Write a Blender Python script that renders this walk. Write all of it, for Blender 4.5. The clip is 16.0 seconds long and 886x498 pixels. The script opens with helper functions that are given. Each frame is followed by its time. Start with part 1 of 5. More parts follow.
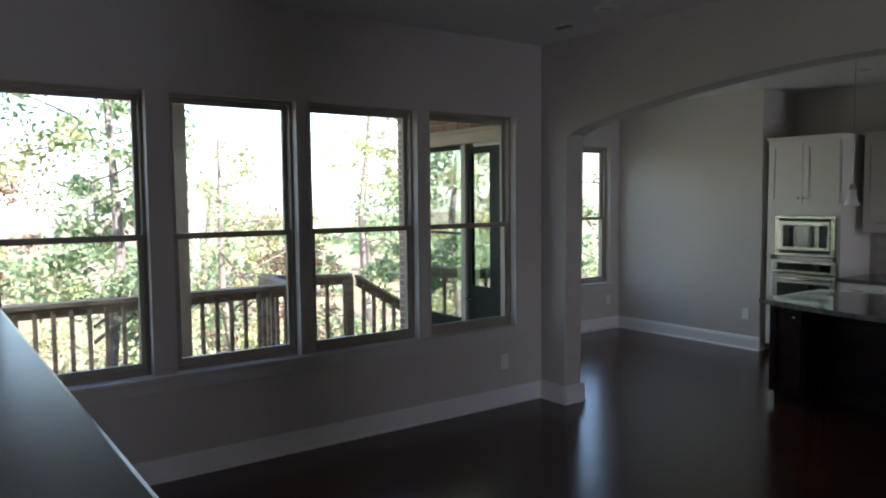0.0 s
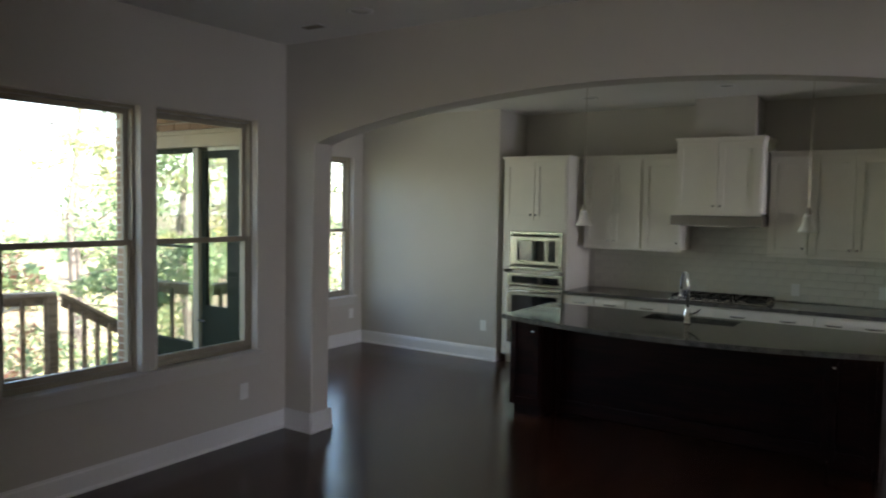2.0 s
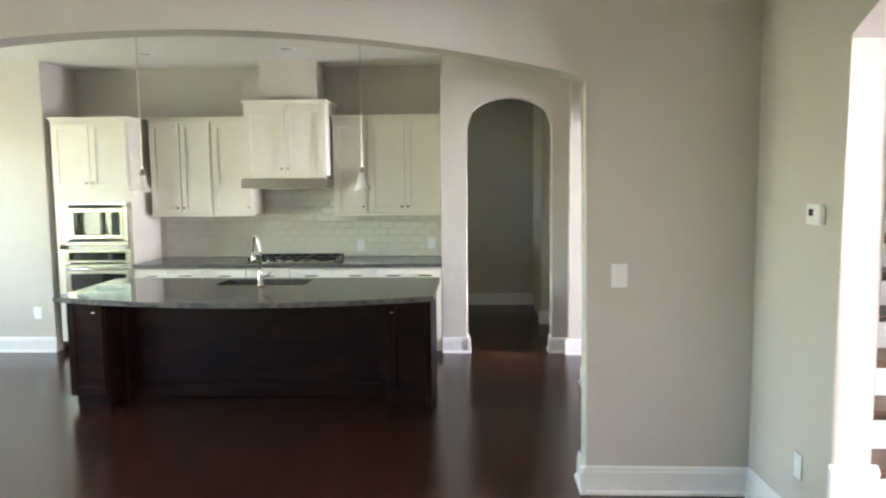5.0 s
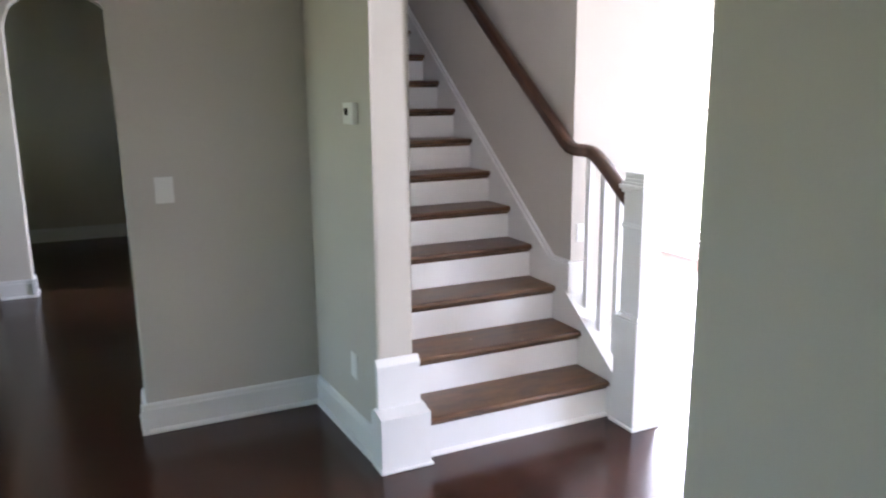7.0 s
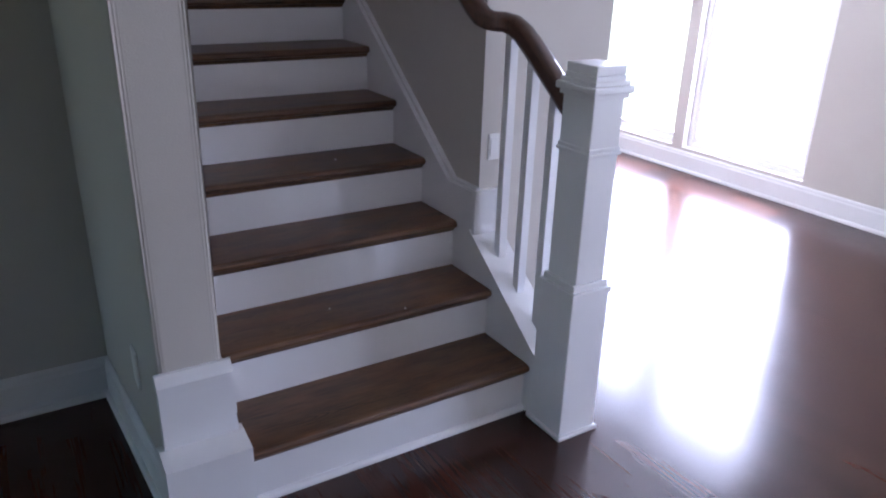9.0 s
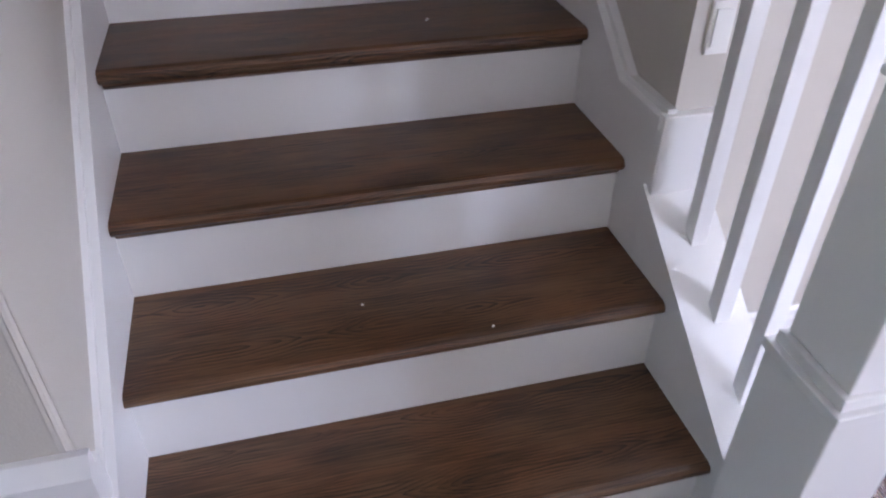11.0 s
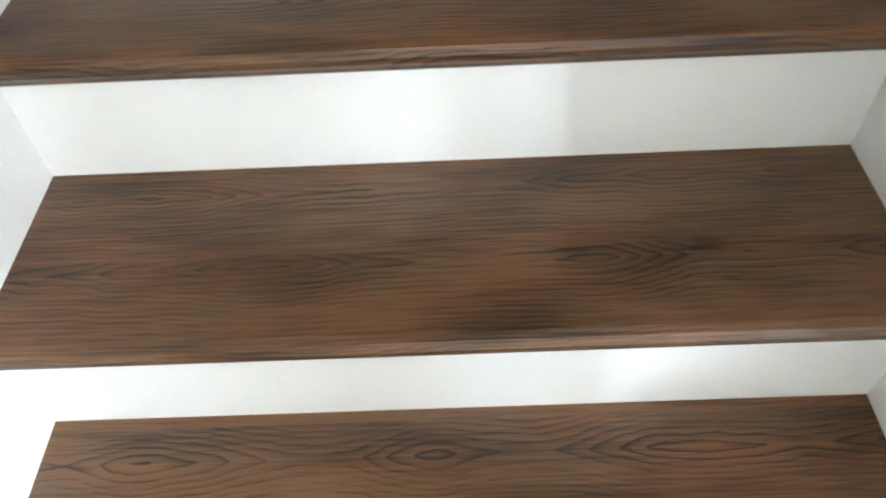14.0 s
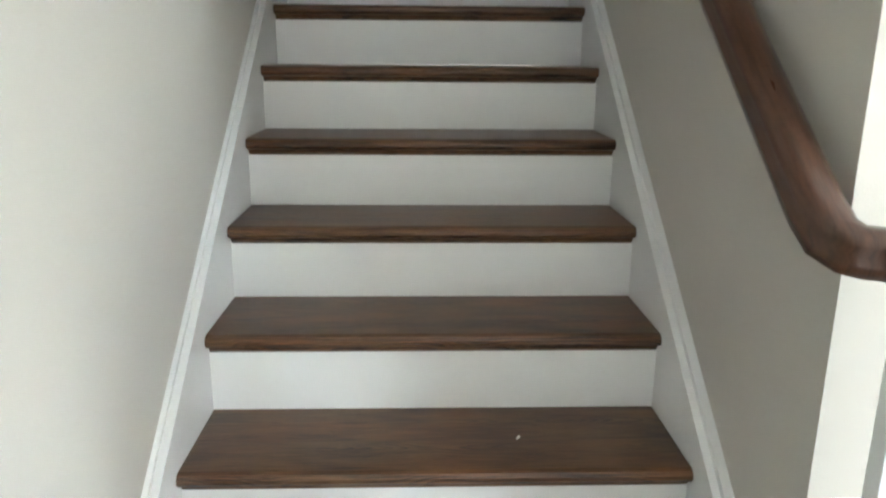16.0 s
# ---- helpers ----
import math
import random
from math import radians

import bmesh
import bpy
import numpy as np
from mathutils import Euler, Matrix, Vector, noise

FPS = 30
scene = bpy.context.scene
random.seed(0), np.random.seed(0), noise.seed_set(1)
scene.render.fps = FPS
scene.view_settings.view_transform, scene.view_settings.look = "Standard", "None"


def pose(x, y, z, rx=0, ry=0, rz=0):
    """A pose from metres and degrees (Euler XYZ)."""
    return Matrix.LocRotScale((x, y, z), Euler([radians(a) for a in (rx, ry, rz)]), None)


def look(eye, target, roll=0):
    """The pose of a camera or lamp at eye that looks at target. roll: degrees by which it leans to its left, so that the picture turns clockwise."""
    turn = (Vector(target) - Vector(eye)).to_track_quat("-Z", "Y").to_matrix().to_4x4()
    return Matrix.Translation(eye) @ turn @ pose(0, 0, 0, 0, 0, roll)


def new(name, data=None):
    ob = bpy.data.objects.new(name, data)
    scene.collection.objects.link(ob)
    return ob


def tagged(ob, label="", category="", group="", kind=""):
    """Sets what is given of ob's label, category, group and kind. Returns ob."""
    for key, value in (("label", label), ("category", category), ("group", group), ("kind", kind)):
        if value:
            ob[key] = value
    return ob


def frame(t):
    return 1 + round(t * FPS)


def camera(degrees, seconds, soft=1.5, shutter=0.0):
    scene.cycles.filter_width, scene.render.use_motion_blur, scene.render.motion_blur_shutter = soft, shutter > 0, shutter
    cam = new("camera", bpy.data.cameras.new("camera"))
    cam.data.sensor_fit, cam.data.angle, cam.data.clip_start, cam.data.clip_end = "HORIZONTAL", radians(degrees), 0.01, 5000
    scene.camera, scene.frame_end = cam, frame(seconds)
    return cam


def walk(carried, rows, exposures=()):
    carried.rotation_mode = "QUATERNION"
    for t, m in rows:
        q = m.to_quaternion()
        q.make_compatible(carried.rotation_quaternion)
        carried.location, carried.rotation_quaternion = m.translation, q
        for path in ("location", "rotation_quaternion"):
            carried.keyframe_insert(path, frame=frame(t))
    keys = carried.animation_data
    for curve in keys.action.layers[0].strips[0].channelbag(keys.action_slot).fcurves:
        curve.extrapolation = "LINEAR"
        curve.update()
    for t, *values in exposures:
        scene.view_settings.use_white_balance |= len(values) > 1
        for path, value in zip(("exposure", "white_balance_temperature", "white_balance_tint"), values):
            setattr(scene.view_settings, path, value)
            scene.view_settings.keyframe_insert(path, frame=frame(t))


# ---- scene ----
cam = camera(62.1, 16.0, soft=2.0, shutter=0.3)
PATH = [
    (0.0, pose(-1.393, -3.415, 1.674, 86.11, 0.56, 54.28)),
    (0.5, pose(-1.508, -3.420, 1.692, 86.10, 0.44, 51.30)),
    (1.0, pose(-1.603, -3.437, 1.688, 86.38, 0.23, 47.11)),
    (1.5, pose(-1.695, -3.310, 1.705, 86.52, -0.54, 41.75)),
    (2.0, pose(-1.754, -3.185, 1.726, 86.66, -0.97, 33.86)),
    (2.5, pose(-1.686, -3.178, 1.712, 87.29, -1.72, 26.05)),
    (3.0, pose(-1.703, -3.234, 1.727, 87.44, -2.13, 19.26)),
    (3.2, pose(-1.719, -3.232, 1.725, 87.37, -2.06, 17.17)),
    (5.3, pose(-1.613, -2.980, 1.669, 83.93, 0.60, -0.75)),
    (5.5, pose(-1.587, -2.988, 1.640, 83.72, 0.52, -3.40)),
    (6.0, pose(-1.535, -2.968, 1.628, 82.16, 0.65, -10.84)),
    (6.5, pose(-1.349, -2.897, 1.605, 80.14, 1.06, -18.08)),
    (7.0, pose(-1.191, -2.784, 1.577, 78.26, 0.56, -25.23)),
    (7.5, pose(-1.042, -2.556, 1.562, 76.25, -0.06, -30.63)),
    (8.0, pose(-0.844, -2.313, 1.517, 74.58, -0.23, -32.22)),
    (8.2, pose(-0.762, -2.185, 1.533, 73.20, -0.70, -32.46)),
    (10.3, pose(0.072, -1.066, 1.394, 58.79, -0.72, -23.27)),
    (10.5, pose(0.146, -0.948, 1.364, 57.10, -0.53, -20.91)),
    (11.0, pose(0.309, -0.724, 1.314, 53.34, -0.29, -14.35)),
    (11.5, pose(0.426, -0.500, 1.280, 48.81, -0.01, -8.55)),
    (12.0, pose(0.505, -0.301, 1.236, 45.78, 0.50, -3.51)),
    (12.5, pose(0.523, -0.085, 1.211, 42.03, 0.76, -0.28)),
    (13.0, pose(0.494, 0.067, 1.168, 40.09, 1.10, 0.57)),
    (13.5, pose(0.480, 0.111, 1.150, 38.78, 1.88, -0.44)),
    (14.0, pose(0.508, 0.052, 1.196, 40.25, 2.16, -0.99)),
    (14.5, pose(0.539, -0.074, 1.300, 47.74, 1.71, -0.73)),
    (15.0, pose(0.552, -0.232, 1.415, 58.62, 1.33, -0.12)),
    (15.5, pose(0.503, -0.396, 1.480, 68.17, 0.08, -0.92)),
    (16.0, pose(0.468, -0.556, 1.536, 75.06, -0.42, -1.76)),
]
EXPOSURES = [(0.0, 2.58, 5850, 30), (1.0, 2.58, 5900, 29), (2.0, 3.14, 6300, 25), (2.5, 4.00, 6900, 20), (3.0, 4.56, 6850, 19), (4.2, 5.20, 6700, 21), (5.5, 5.38, 6250, 24), (6.5, 4.76, 6150, 24),
             (7.5, 3.84, 5850, 25), (8.2, 3.06, 5550, 27), (10.3, 2.64, 5380, 32), (11.0, 3.42, 5850, 28), (11.5, 3.68, 5850, 25), (12.0, 4.14, 5830, 23), (13.0, 4.62, 5950, 14), (14.0, 4.95, 6170, 8), (16.0, 4.50, 6150, 6)]
walk(cam, PATH, EXPOSURES)

# ---- world and light ----
world = bpy.data.worlds.new("sky")
scene.world = world
world.use_nodes = True
sky = world.node_tree.nodes.new("ShaderNodeTexSky")
sky.sky_type, sky.sun_disc = "NISHITA", False
sky.sun_elevation, sky.sun_rotation = radians(43.4), radians(75)
background = world.node_tree.nodes["Background"]
background.inputs["Strength"].default_value = 0.128
world.node_tree.links.new(sky.outputs[0], background.inputs["Color"])

sun = new("sun", bpy.data.lights.new("sun", "SUN"))
sun.data.energy, sun.data.angle, sun.data.color = 5.0, radians(0.5), (1.0, 0.95, 0.88)
sun.matrix_world = look((0, 0, 20), Vector((0, 0, 20)) + Vector((-1, -0.27, -0.98)))


def window_light(x, y, z, width, height, turn, power, color=(0.90, 0.95, 1.0)):
    lamp = new("window_light", bpy.data.lights.new("window_light", "AREA"))
    lamp.data.shape, lamp.data.size, lamp.data.size_y = "RECTANGLE", width, height
    lamp.data.energy, lamp.data.color = power, color
    lamp.matrix_world = pose(x, y, z, 90, 0, turn)
    return lamp


window_light(4.16, 2.0, 1.25, 2.1, 2.05, 90, 57)
# fill for foyer and stairs, set in the added southern window pair
window_light(4.16, -2.7, 1.40, 1.6, 1.75, 90, 14)
# fill for nook and kitchen, behind two added windows out of view
window_light(-7.88, 1.80, 1.42, 1.6, 1.6, -90, 3.0, (0.97, 1.0, 0.90))


# ---- materials ----
def mat_new(name, rough=0.5, metal=0.0):
    m = bpy.data.materials.new(name)
    m.use_nodes = True
    b = m.node_tree.nodes["Principled BSDF"]
    b.inputs["Roughness"].default_value, b.inputs["Metallic"].default_value = rough, metal
    return m, m.node_tree.nodes, m.node_tree.links, b


def painted(name, color, rough=0.6, vary=0.04, scale=3.0, bump=0.02, grain=220.0, metal=0.0, spec=0.5):
    """A surface with soft large variation, fine grain and a little bump."""
    m, n, l, b = mat_new(name, rough, metal)
    b.inputs["Specular IOR Level"].default_value = spec
    co = n.new("ShaderNodeTexCoord")
    big, fine = n.new("ShaderNodeTexNoise"), n.new("ShaderNodeTexNoise")
    big.inputs["Scale"].default_value, fine.inputs["Scale"].default_value = scale, grain
    big.inputs["Detail"].default_value = 5
    l.new(co.outputs["Object"], big.inputs["Vector"]), l.new(co.outputs["Object"], fine.inputs["Vector"])
    ramp = n.new("ShaderNodeValToRGB")
    lo, hi = [c * (1 - vary) for c in color], [min(1, c * (1 + vary)) for c in color]
    ramp.color_ramp.elements[0].position, ramp.color_ramp.elements[1].position = 0.3, 0.7
    ramp.color_ramp.elements[0].color, ramp.color_ramp.elements[1].color = (*lo, 1), (*hi, 1)
    l.new(big.outputs["Fac"], ramp.inputs["Fac"])
    l.new(ramp.outputs["Color"], b.inputs["Base Color"])
    rr = n.new("ShaderNodeMapRange")
    rr.inputs["To Min"].default_value, rr.inputs["To Max"].default_value = rough * 0.85, min(1, rough * 1.15)
    l.new(big.outputs["Fac"], rr.inputs["Value"]), l.new(rr.outputs[0], b.inputs["Roughness"])
    bu = n.new("ShaderNodeBump")
    bu.inputs["Strength"].default_value, bu.inputs["Distance"].default_value = min(1.0, bump * 5), 0.002
    l.new(fine.outputs["Fac"], bu.inputs["Height"]), l.new(bu.outputs["Normal"], b.inputs["Normal"])
    return m


def wooden(name, dark, mid, light, rough=0.3, ring=9.0, along="X", planks=None, blotch=0.5, relief=0.12, spec=0.5):
    """Stained wood: cathedral rings stretched along one axis, pores, blotches; optional floor strips."""
    m, n, l, b = mat_new(name, rough)
    b.inputs["Specular IOR Level"].default_value = spec
    co, info = n.new("ShaderNodeTexCoord"), n.new("ShaderNodeObjectInfo")
    mp = n.new("ShaderNodeMapping")
    st = (0.16, 1.0, 1.0) if along == "X" else (1.0, 0.16, 1.0)
    mp.inputs["Scale"].default_value = st
    off = n.new("ShaderNodeCombineXYZ")
    mul = n.new("ShaderNodeMath"); mul.operation = "MULTIPLY"; mul.inputs[1].default_value = 37.0
    l.new(info.outputs["Random"], mul.inputs[0])
    for i in range(3):
        l.new(mul.outputs[0], off.inputs[i])
    add = n.new("ShaderNodeVectorMath"); add.operation = "ADD"
    l.new(co.outputs["Object"], add.inputs[0]), l.new(off.outputs[0], add.inputs[1])
    src = add
    if planks:
        brick = n.new("ShaderNodeTexBrick")
        brick.inputs["Scale"].default_value = 1.0
        brick.inputs["Brick Width"].default_value, brick.inputs["Row Height"].default_value = 1.3, planks
        brick.inputs["Mortar Size"].default_value, brick.inputs["Bias"].default_value = 0.0012, 0.0
        brick.inputs["Color1"].default_value, brick.inputs["Color2"].default_value = (0, 0, 0, 1), (1, 1, 1, 1)
        rot = n.new("ShaderNodeMapping")
        rot.inputs["Rotation"].default_value = (0, 0, 0 if along == "X" else radians(90))
        l.new(co.outputs["Object"], rot.inputs["Vector"]), l.new(rot.outputs[0], brick.inputs["Vector"])
        sc = n.new("ShaderNodeVectorMath"); sc.operation = "SCALE"; sc.inputs["Scale"].default_value = 11.0
        l.new(brick.outputs["Color"], sc.inputs[0])
        add2 = n.new("ShaderNodeVectorMath"); add2.operation = "ADD"
        l.new(add.outputs[0], add2.inputs[0]), l.new(sc.outputs[0], add2.inputs[1])
        src = add2
    l.new(src.outputs[0], mp.inputs["Vector"])
    warp = n.new("ShaderNodeTexNoise")
    warp.inputs["Scale"].default_value, warp.inputs["Detail"].default_value = 3.2, 2
    l.new(mp.outputs[0], warp.inputs["Vector"])
    rings = n.new("ShaderNodeMath"); rings.operation = "MULTIPLY"; rings.inputs[1].default_value = ring
    l.new(warp.outputs["Fac"], rings.inputs[0])
    frac = n.new("ShaderNodeMath"); frac.operation = "PINGPONG"; frac.inputs[1].default_value = 0.5
    l.new(rings.outputs[0], frac.inputs[0])
    mp2 = n.new("ShaderNodeMapping")
    mp2.inputs["Scale"].default_value = (3.0, 130.0, 60.0) if along == "X" else (130.0, 3.0, 60.0)
    l.new(src.outputs[0], mp2.inputs["Vector"])
    pores = n.new("ShaderNodeTexNoise"); pores.inputs["Scale"].default_value = 1.0; pores.inputs["Detail"].default_value = 4
    l.new(mp2.outputs[0], pores.inputs["Vector"])
    blot = n.new("ShaderNodeTexNoise"); blot.inputs["Scale"].default_value = 5.0; blot.inputs["Detail"].default_value = 3
    l.new(src.outputs[0], blot.inputs["Vector"])
    s1 = n.new("ShaderNodeMath"); s1.operation = "MULTIPLY_ADD"; s1.inputs[1].default_value = 0.7
    l.new(frac.outputs[0], s1.inputs[0]), l.new(pores.outputs["Fac"], s1.inputs[2])
    s2 = n.new("ShaderNodeMath"); s2.operation = "MULTIPLY_ADD"; s2.inputs[1].default_value = blotch
    l.new(blot.outputs["Fac"], s2.inputs[0]), l.new(s1.outputs[0], s2.inputs[2])
    ramp = n.new("ShaderNodeValToRGB")
    e = ramp.color_ramp.elements
    e[0].position, e[1].position = 0.55, 1.15
    e[0].color, e[1].color = (*dark, 1), (*light, 1)
    em = e.new(0.85); em.color = (*mid, 1)
    l.new(s2.outputs[0], ramp.inputs["Fac"])
    out = ramp.outputs["Color"]
    if planks:
        hs = n.new("ShaderNodeHueSaturation")
        vr = n.new("ShaderNodeMapRange")
        vr.inputs["To Min"].default_value, vr.inputs["To Max"].default_value = 0.8, 1.2
        l.new(brick.outputs["Color"], vr.inputs["Value"]), l.new(vr.outputs[0], hs.inputs["Value"])
        l.new(out, hs.inputs["Color"])
        out = hs.outputs["Color"]
    l.new(out, b.inputs["Base Color"])
    rr = n.new("ShaderNodeMapRange")
    rr.inputs["To Min"].default_value, rr.inputs["To Max"].default_value = rough * 0.75, rough * 1.3
    l.new(blot.outputs["Fac"], rr.inputs["Value"]), l.new(rr.outputs[0], b.inputs["Roughness"])
    bu = n.new("ShaderNodeBump"); bu.inputs["Strength"].default_value, bu.inputs["Distance"].default_value = relief, 0.001
    l.new(s1.outputs[0], bu.inputs["Height"]), l.new(bu.outputs["Normal"], b.inputs["Normal"])
    return m


def oak(name, dark, mid, light, rough=0.35, along="X", board=0.13, ring=0.0066):
    """Flat-sawn oak: arched growth rings in glued boards, pores and darker stain blotches."""
    m, n, l, b = mat_new(name, rough)

    def math_(op, a_, b_=None, c_=None):
        k = n.new("ShaderNodeMath")
        k.operation = op
        for i, v in enumerate((a_, b_, c_)):
            if v is None:
                continue
            if isinstance(v, (int, float)):
                k.inputs[i].default_value = v
            else:
                l.new(v, k.inputs[i])
        return k.outputs[0]

    def noise_(x, y, z, scale, detail=2.0):
        c, t = n.new("ShaderNodeCombineXYZ"), n.new("ShaderNodeTexNoise")
        for i, v in enumerate((x, y, z)):
            if isinstance(v, (int, float)):
                c.inputs[i].default_value = v
            else:
                l.new(v, c.inputs[i])
        t.inputs["Scale"].default_value, t.inputs["Detail"].default_value = scale, detail
        l.new(c.outputs[0], t.inputs["Vector"])
        return t.outputs["Fac"]

    co, info, sep = n.new("ShaderNodeTexCoord"), n.new("ShaderNodeObjectInfo"), n.new("ShaderNodeSeparateXYZ")
    l.new(co.outputs["Object"], sep.inputs[0])
    lx, ly = (sep.outputs[0], math_("ADD", sep.outputs[1], sep.outputs[2])) if along == "X" else (sep.outputs[1], sep.outputs[0])
    seed = math_("MULTIPLY", info.outputs["Random"], 53.0)
    row = math_("FLOOR", math_("DIVIDE", math_("ADD", ly, 0.03), board))
    rs = math_("MULTIPLY_ADD", row, 7.31, seed)
    x = math_("ADD", lx, rs)
    heart = math_("MULTIPLY_ADD", noise_(rs, 5.0, 1.0, 3.7), board * 0.9, board * 0.05)
    inb = math_("SUBTRACT", math_("SUBTRACT", ly, math_("MULTIPLY", row, board)), heart)
    v = math_("ADD", inb, math_("MULTIPLY_ADD", noise_(x, rs, 3.0, 1.3), 0.036, -0.018))
    v = math_("ADD", v, math_("MULTIPLY_ADD", noise_(x, math_("MULTIPLY", ly, 3.0), rs, 17.0, 3.0), 0.006, -0.003))
    # distance of the sawn face from the pith wanders along the board
    sink = math_("MULTIPLY_ADD", noise_(x, rs, 9.0, 2.0, 2.5), 0.17, -0.055)
    v = math_("ADD", v, math_("MULTIPLY_ADD", noise_(math_("MULTIPLY", x, 3.0), math_("MULTIPLY", ly, 6.0), rs, 14.0, 4.0), 0.005, -0.0025))
    r = math_("POWER", math_("ADD", math_("POWER", math_("ABSOLUTE", v), 1.35), math_("POWER", math_("ABSOLUTE", sink), 1.35)), 1 / 1.35)
    saw = math_("FRACT", math_("MULTIPLY_ADD", noise_(x, math_("MULTIPLY", ly, 4.0), 4.0, 6.0), 0.8, math_("DIVIDE", r, ring)))
    line = math_("MULTIPLY", math_("POWER", saw, 3.4), math_("MULTIPLY_ADD", noise_(math_("MULTIPLY", x, 3.0), math_("MULTIPLY", ly, 12.0), 2.0, 1.7, 3.0), 4.6, -1.45))
    vv = math_("DIVIDE", v, 0.024)
    line = math_("MULTIPLY", line, math_("ADD", math_("DIVIDE", 0.65, math_("MULTIPLY_ADD", vv, vv, 1.0)), 0.42))
    pore = noise_(math_("MULTIPLY", x, 9.0), math_("MULTIPLY", ly, 250.0), math_("MULTIPLY", sep.outputs[2], 60.0), 1.0, 5.0)
    blot = noise_(math_("MULTIPLY", x, 2.2), math_("MULTIPLY", ly, 7.0), rs, 2.2, 3.0)
    tone = math_("MULTIPLY_ADD", blot, 1.8, -0.12)
    tone = math_("MULTIPLY_ADD", math_("SUBTRACT", pore, 0.5), 1.9, tone)
    tone = math_("MULTIPLY_ADD", line, -0.95, tone)
    ramp = n.new("ShaderNodeValToRGB")
    e = ramp.color_ramp.elements
    e[0].position, e[1].position = 0.0, 1.0
    e[0].color, e[1].color = (*dark, 1), (*light, 1)
    em = e.new(0.5)
    em.color = (*mid, 1)
    l.new(tone, ramp.inputs["Fac"])
    # redder stain in soft patches
    patch, mixc = n.new("ShaderNodeMapRange"), n.new("ShaderNodeMix")
    patch.inputs["From Min"].default_value, patch.inputs["From Max"].default_value = 0.42, 0.68
    patch.inputs["To Max"].default_value = 0.75
    l.new(noise_(math_("MULTIPLY", x, 1.6), math_("MULTIPLY", ly, 5.0), 31.0, 2.6, 3.0), patch.inputs["Value"])
    mixc.data_type, mixc.blend_type = "RGBA", "MULTIPLY"
    mixc.inputs[7].default_value = (1.22, 0.935, 0.79, 1)
    l.new(patch.outputs[0], mixc.inputs[0]), l.new(ramp.outputs["Color"], mixc.inputs[6])
    l.new(mixc.outputs[2], b.inputs["Base Color"])
    l.new(math_("MULTIPLY_ADD", blot, rough * 0.5, rough * 0.75), b.inputs["Roughness"])
    bu = n.new("ShaderNodeBump")
    bu.inputs["Strength"].default_value, bu.inputs["Distance"].default_value = 0.15, 0.001
    l.new(tone, bu.inputs["Height"]), l.new(bu.outputs["Normal"], b.inputs["Normal"])
    return m


def clear_glass(name, tint=(1, 1, 1), gloss=0.02, least=0.04):
    m, n, l, b = mat_new(name)
    tr, gl, mix, fr = n.new("ShaderNodeBsdfTransparent"), n.new("ShaderNodeBsdfGlossy"), n.new("ShaderNodeMixShader"), n.new("ShaderNodeLayerWeight")
    pw = n.new("ShaderNodeMath"); pw.operation = "POWER"; pw.inputs[1].default_value = 5.0
    am = n.new("ShaderNodeMath"); am.operation = "MULTIPLY_ADD"; am.inputs[1].default_value, am.inputs[2].default_value = 1 - least, least
    tr.inputs["Color"].default_value = (*tint, 1)
    gl.inputs["Roughness"].default_value = gloss
    fr.inputs["Blend"].default_value = 0.5
    l.new(fr.outputs["Facing"], pw.inputs[0]), l.new(pw.outputs[0], am.inputs[0])
    l.new(am.outputs[0], mix.inputs[0]), l.new(tr.outputs[0], mix.inputs[1]), l.new(gl.outputs[0], mix.inputs[2])
    l.new(mix.outputs[0], n["Material Output"].inputs["Surface"])
    return m


def leafy(name, colors):
    m, n, l, b = mat_new(name, 0.55)
    geo = n.new("ShaderNodeNewGeometry")
    ramp = n.new("ShaderNodeValToRGB")
    e = ramp.color_ramp.elements
    e[0].color, e[1].color = (*colors[0], 1), (*colors[-1], 1)
    for i, c in enumerate(colors[1:-1]):
        el = e.new((i + 1) / (len(colors) - 1)); el.color = (*c, 1)
    l.new(geo.outputs["Random Per Island"], ramp.inputs["Fac"])
    l.new(ramp.outputs["Color"], b.inputs["Base Color"])
    tl, mix = n.new("ShaderNodeBsdfTranslucent"), n.new("ShaderNodeMixShader")
    l.new(ramp.outputs["Color"], tl.inputs["Color"])
    mix.inputs[0].default_value = 0.5
    l.new(b.outputs[0], mix.inputs[1]), l.new(tl.outputs[0], mix.inputs[2])
    l.new(mix.outputs[0], n["Material Output"].inputs["Surface"])
    return m


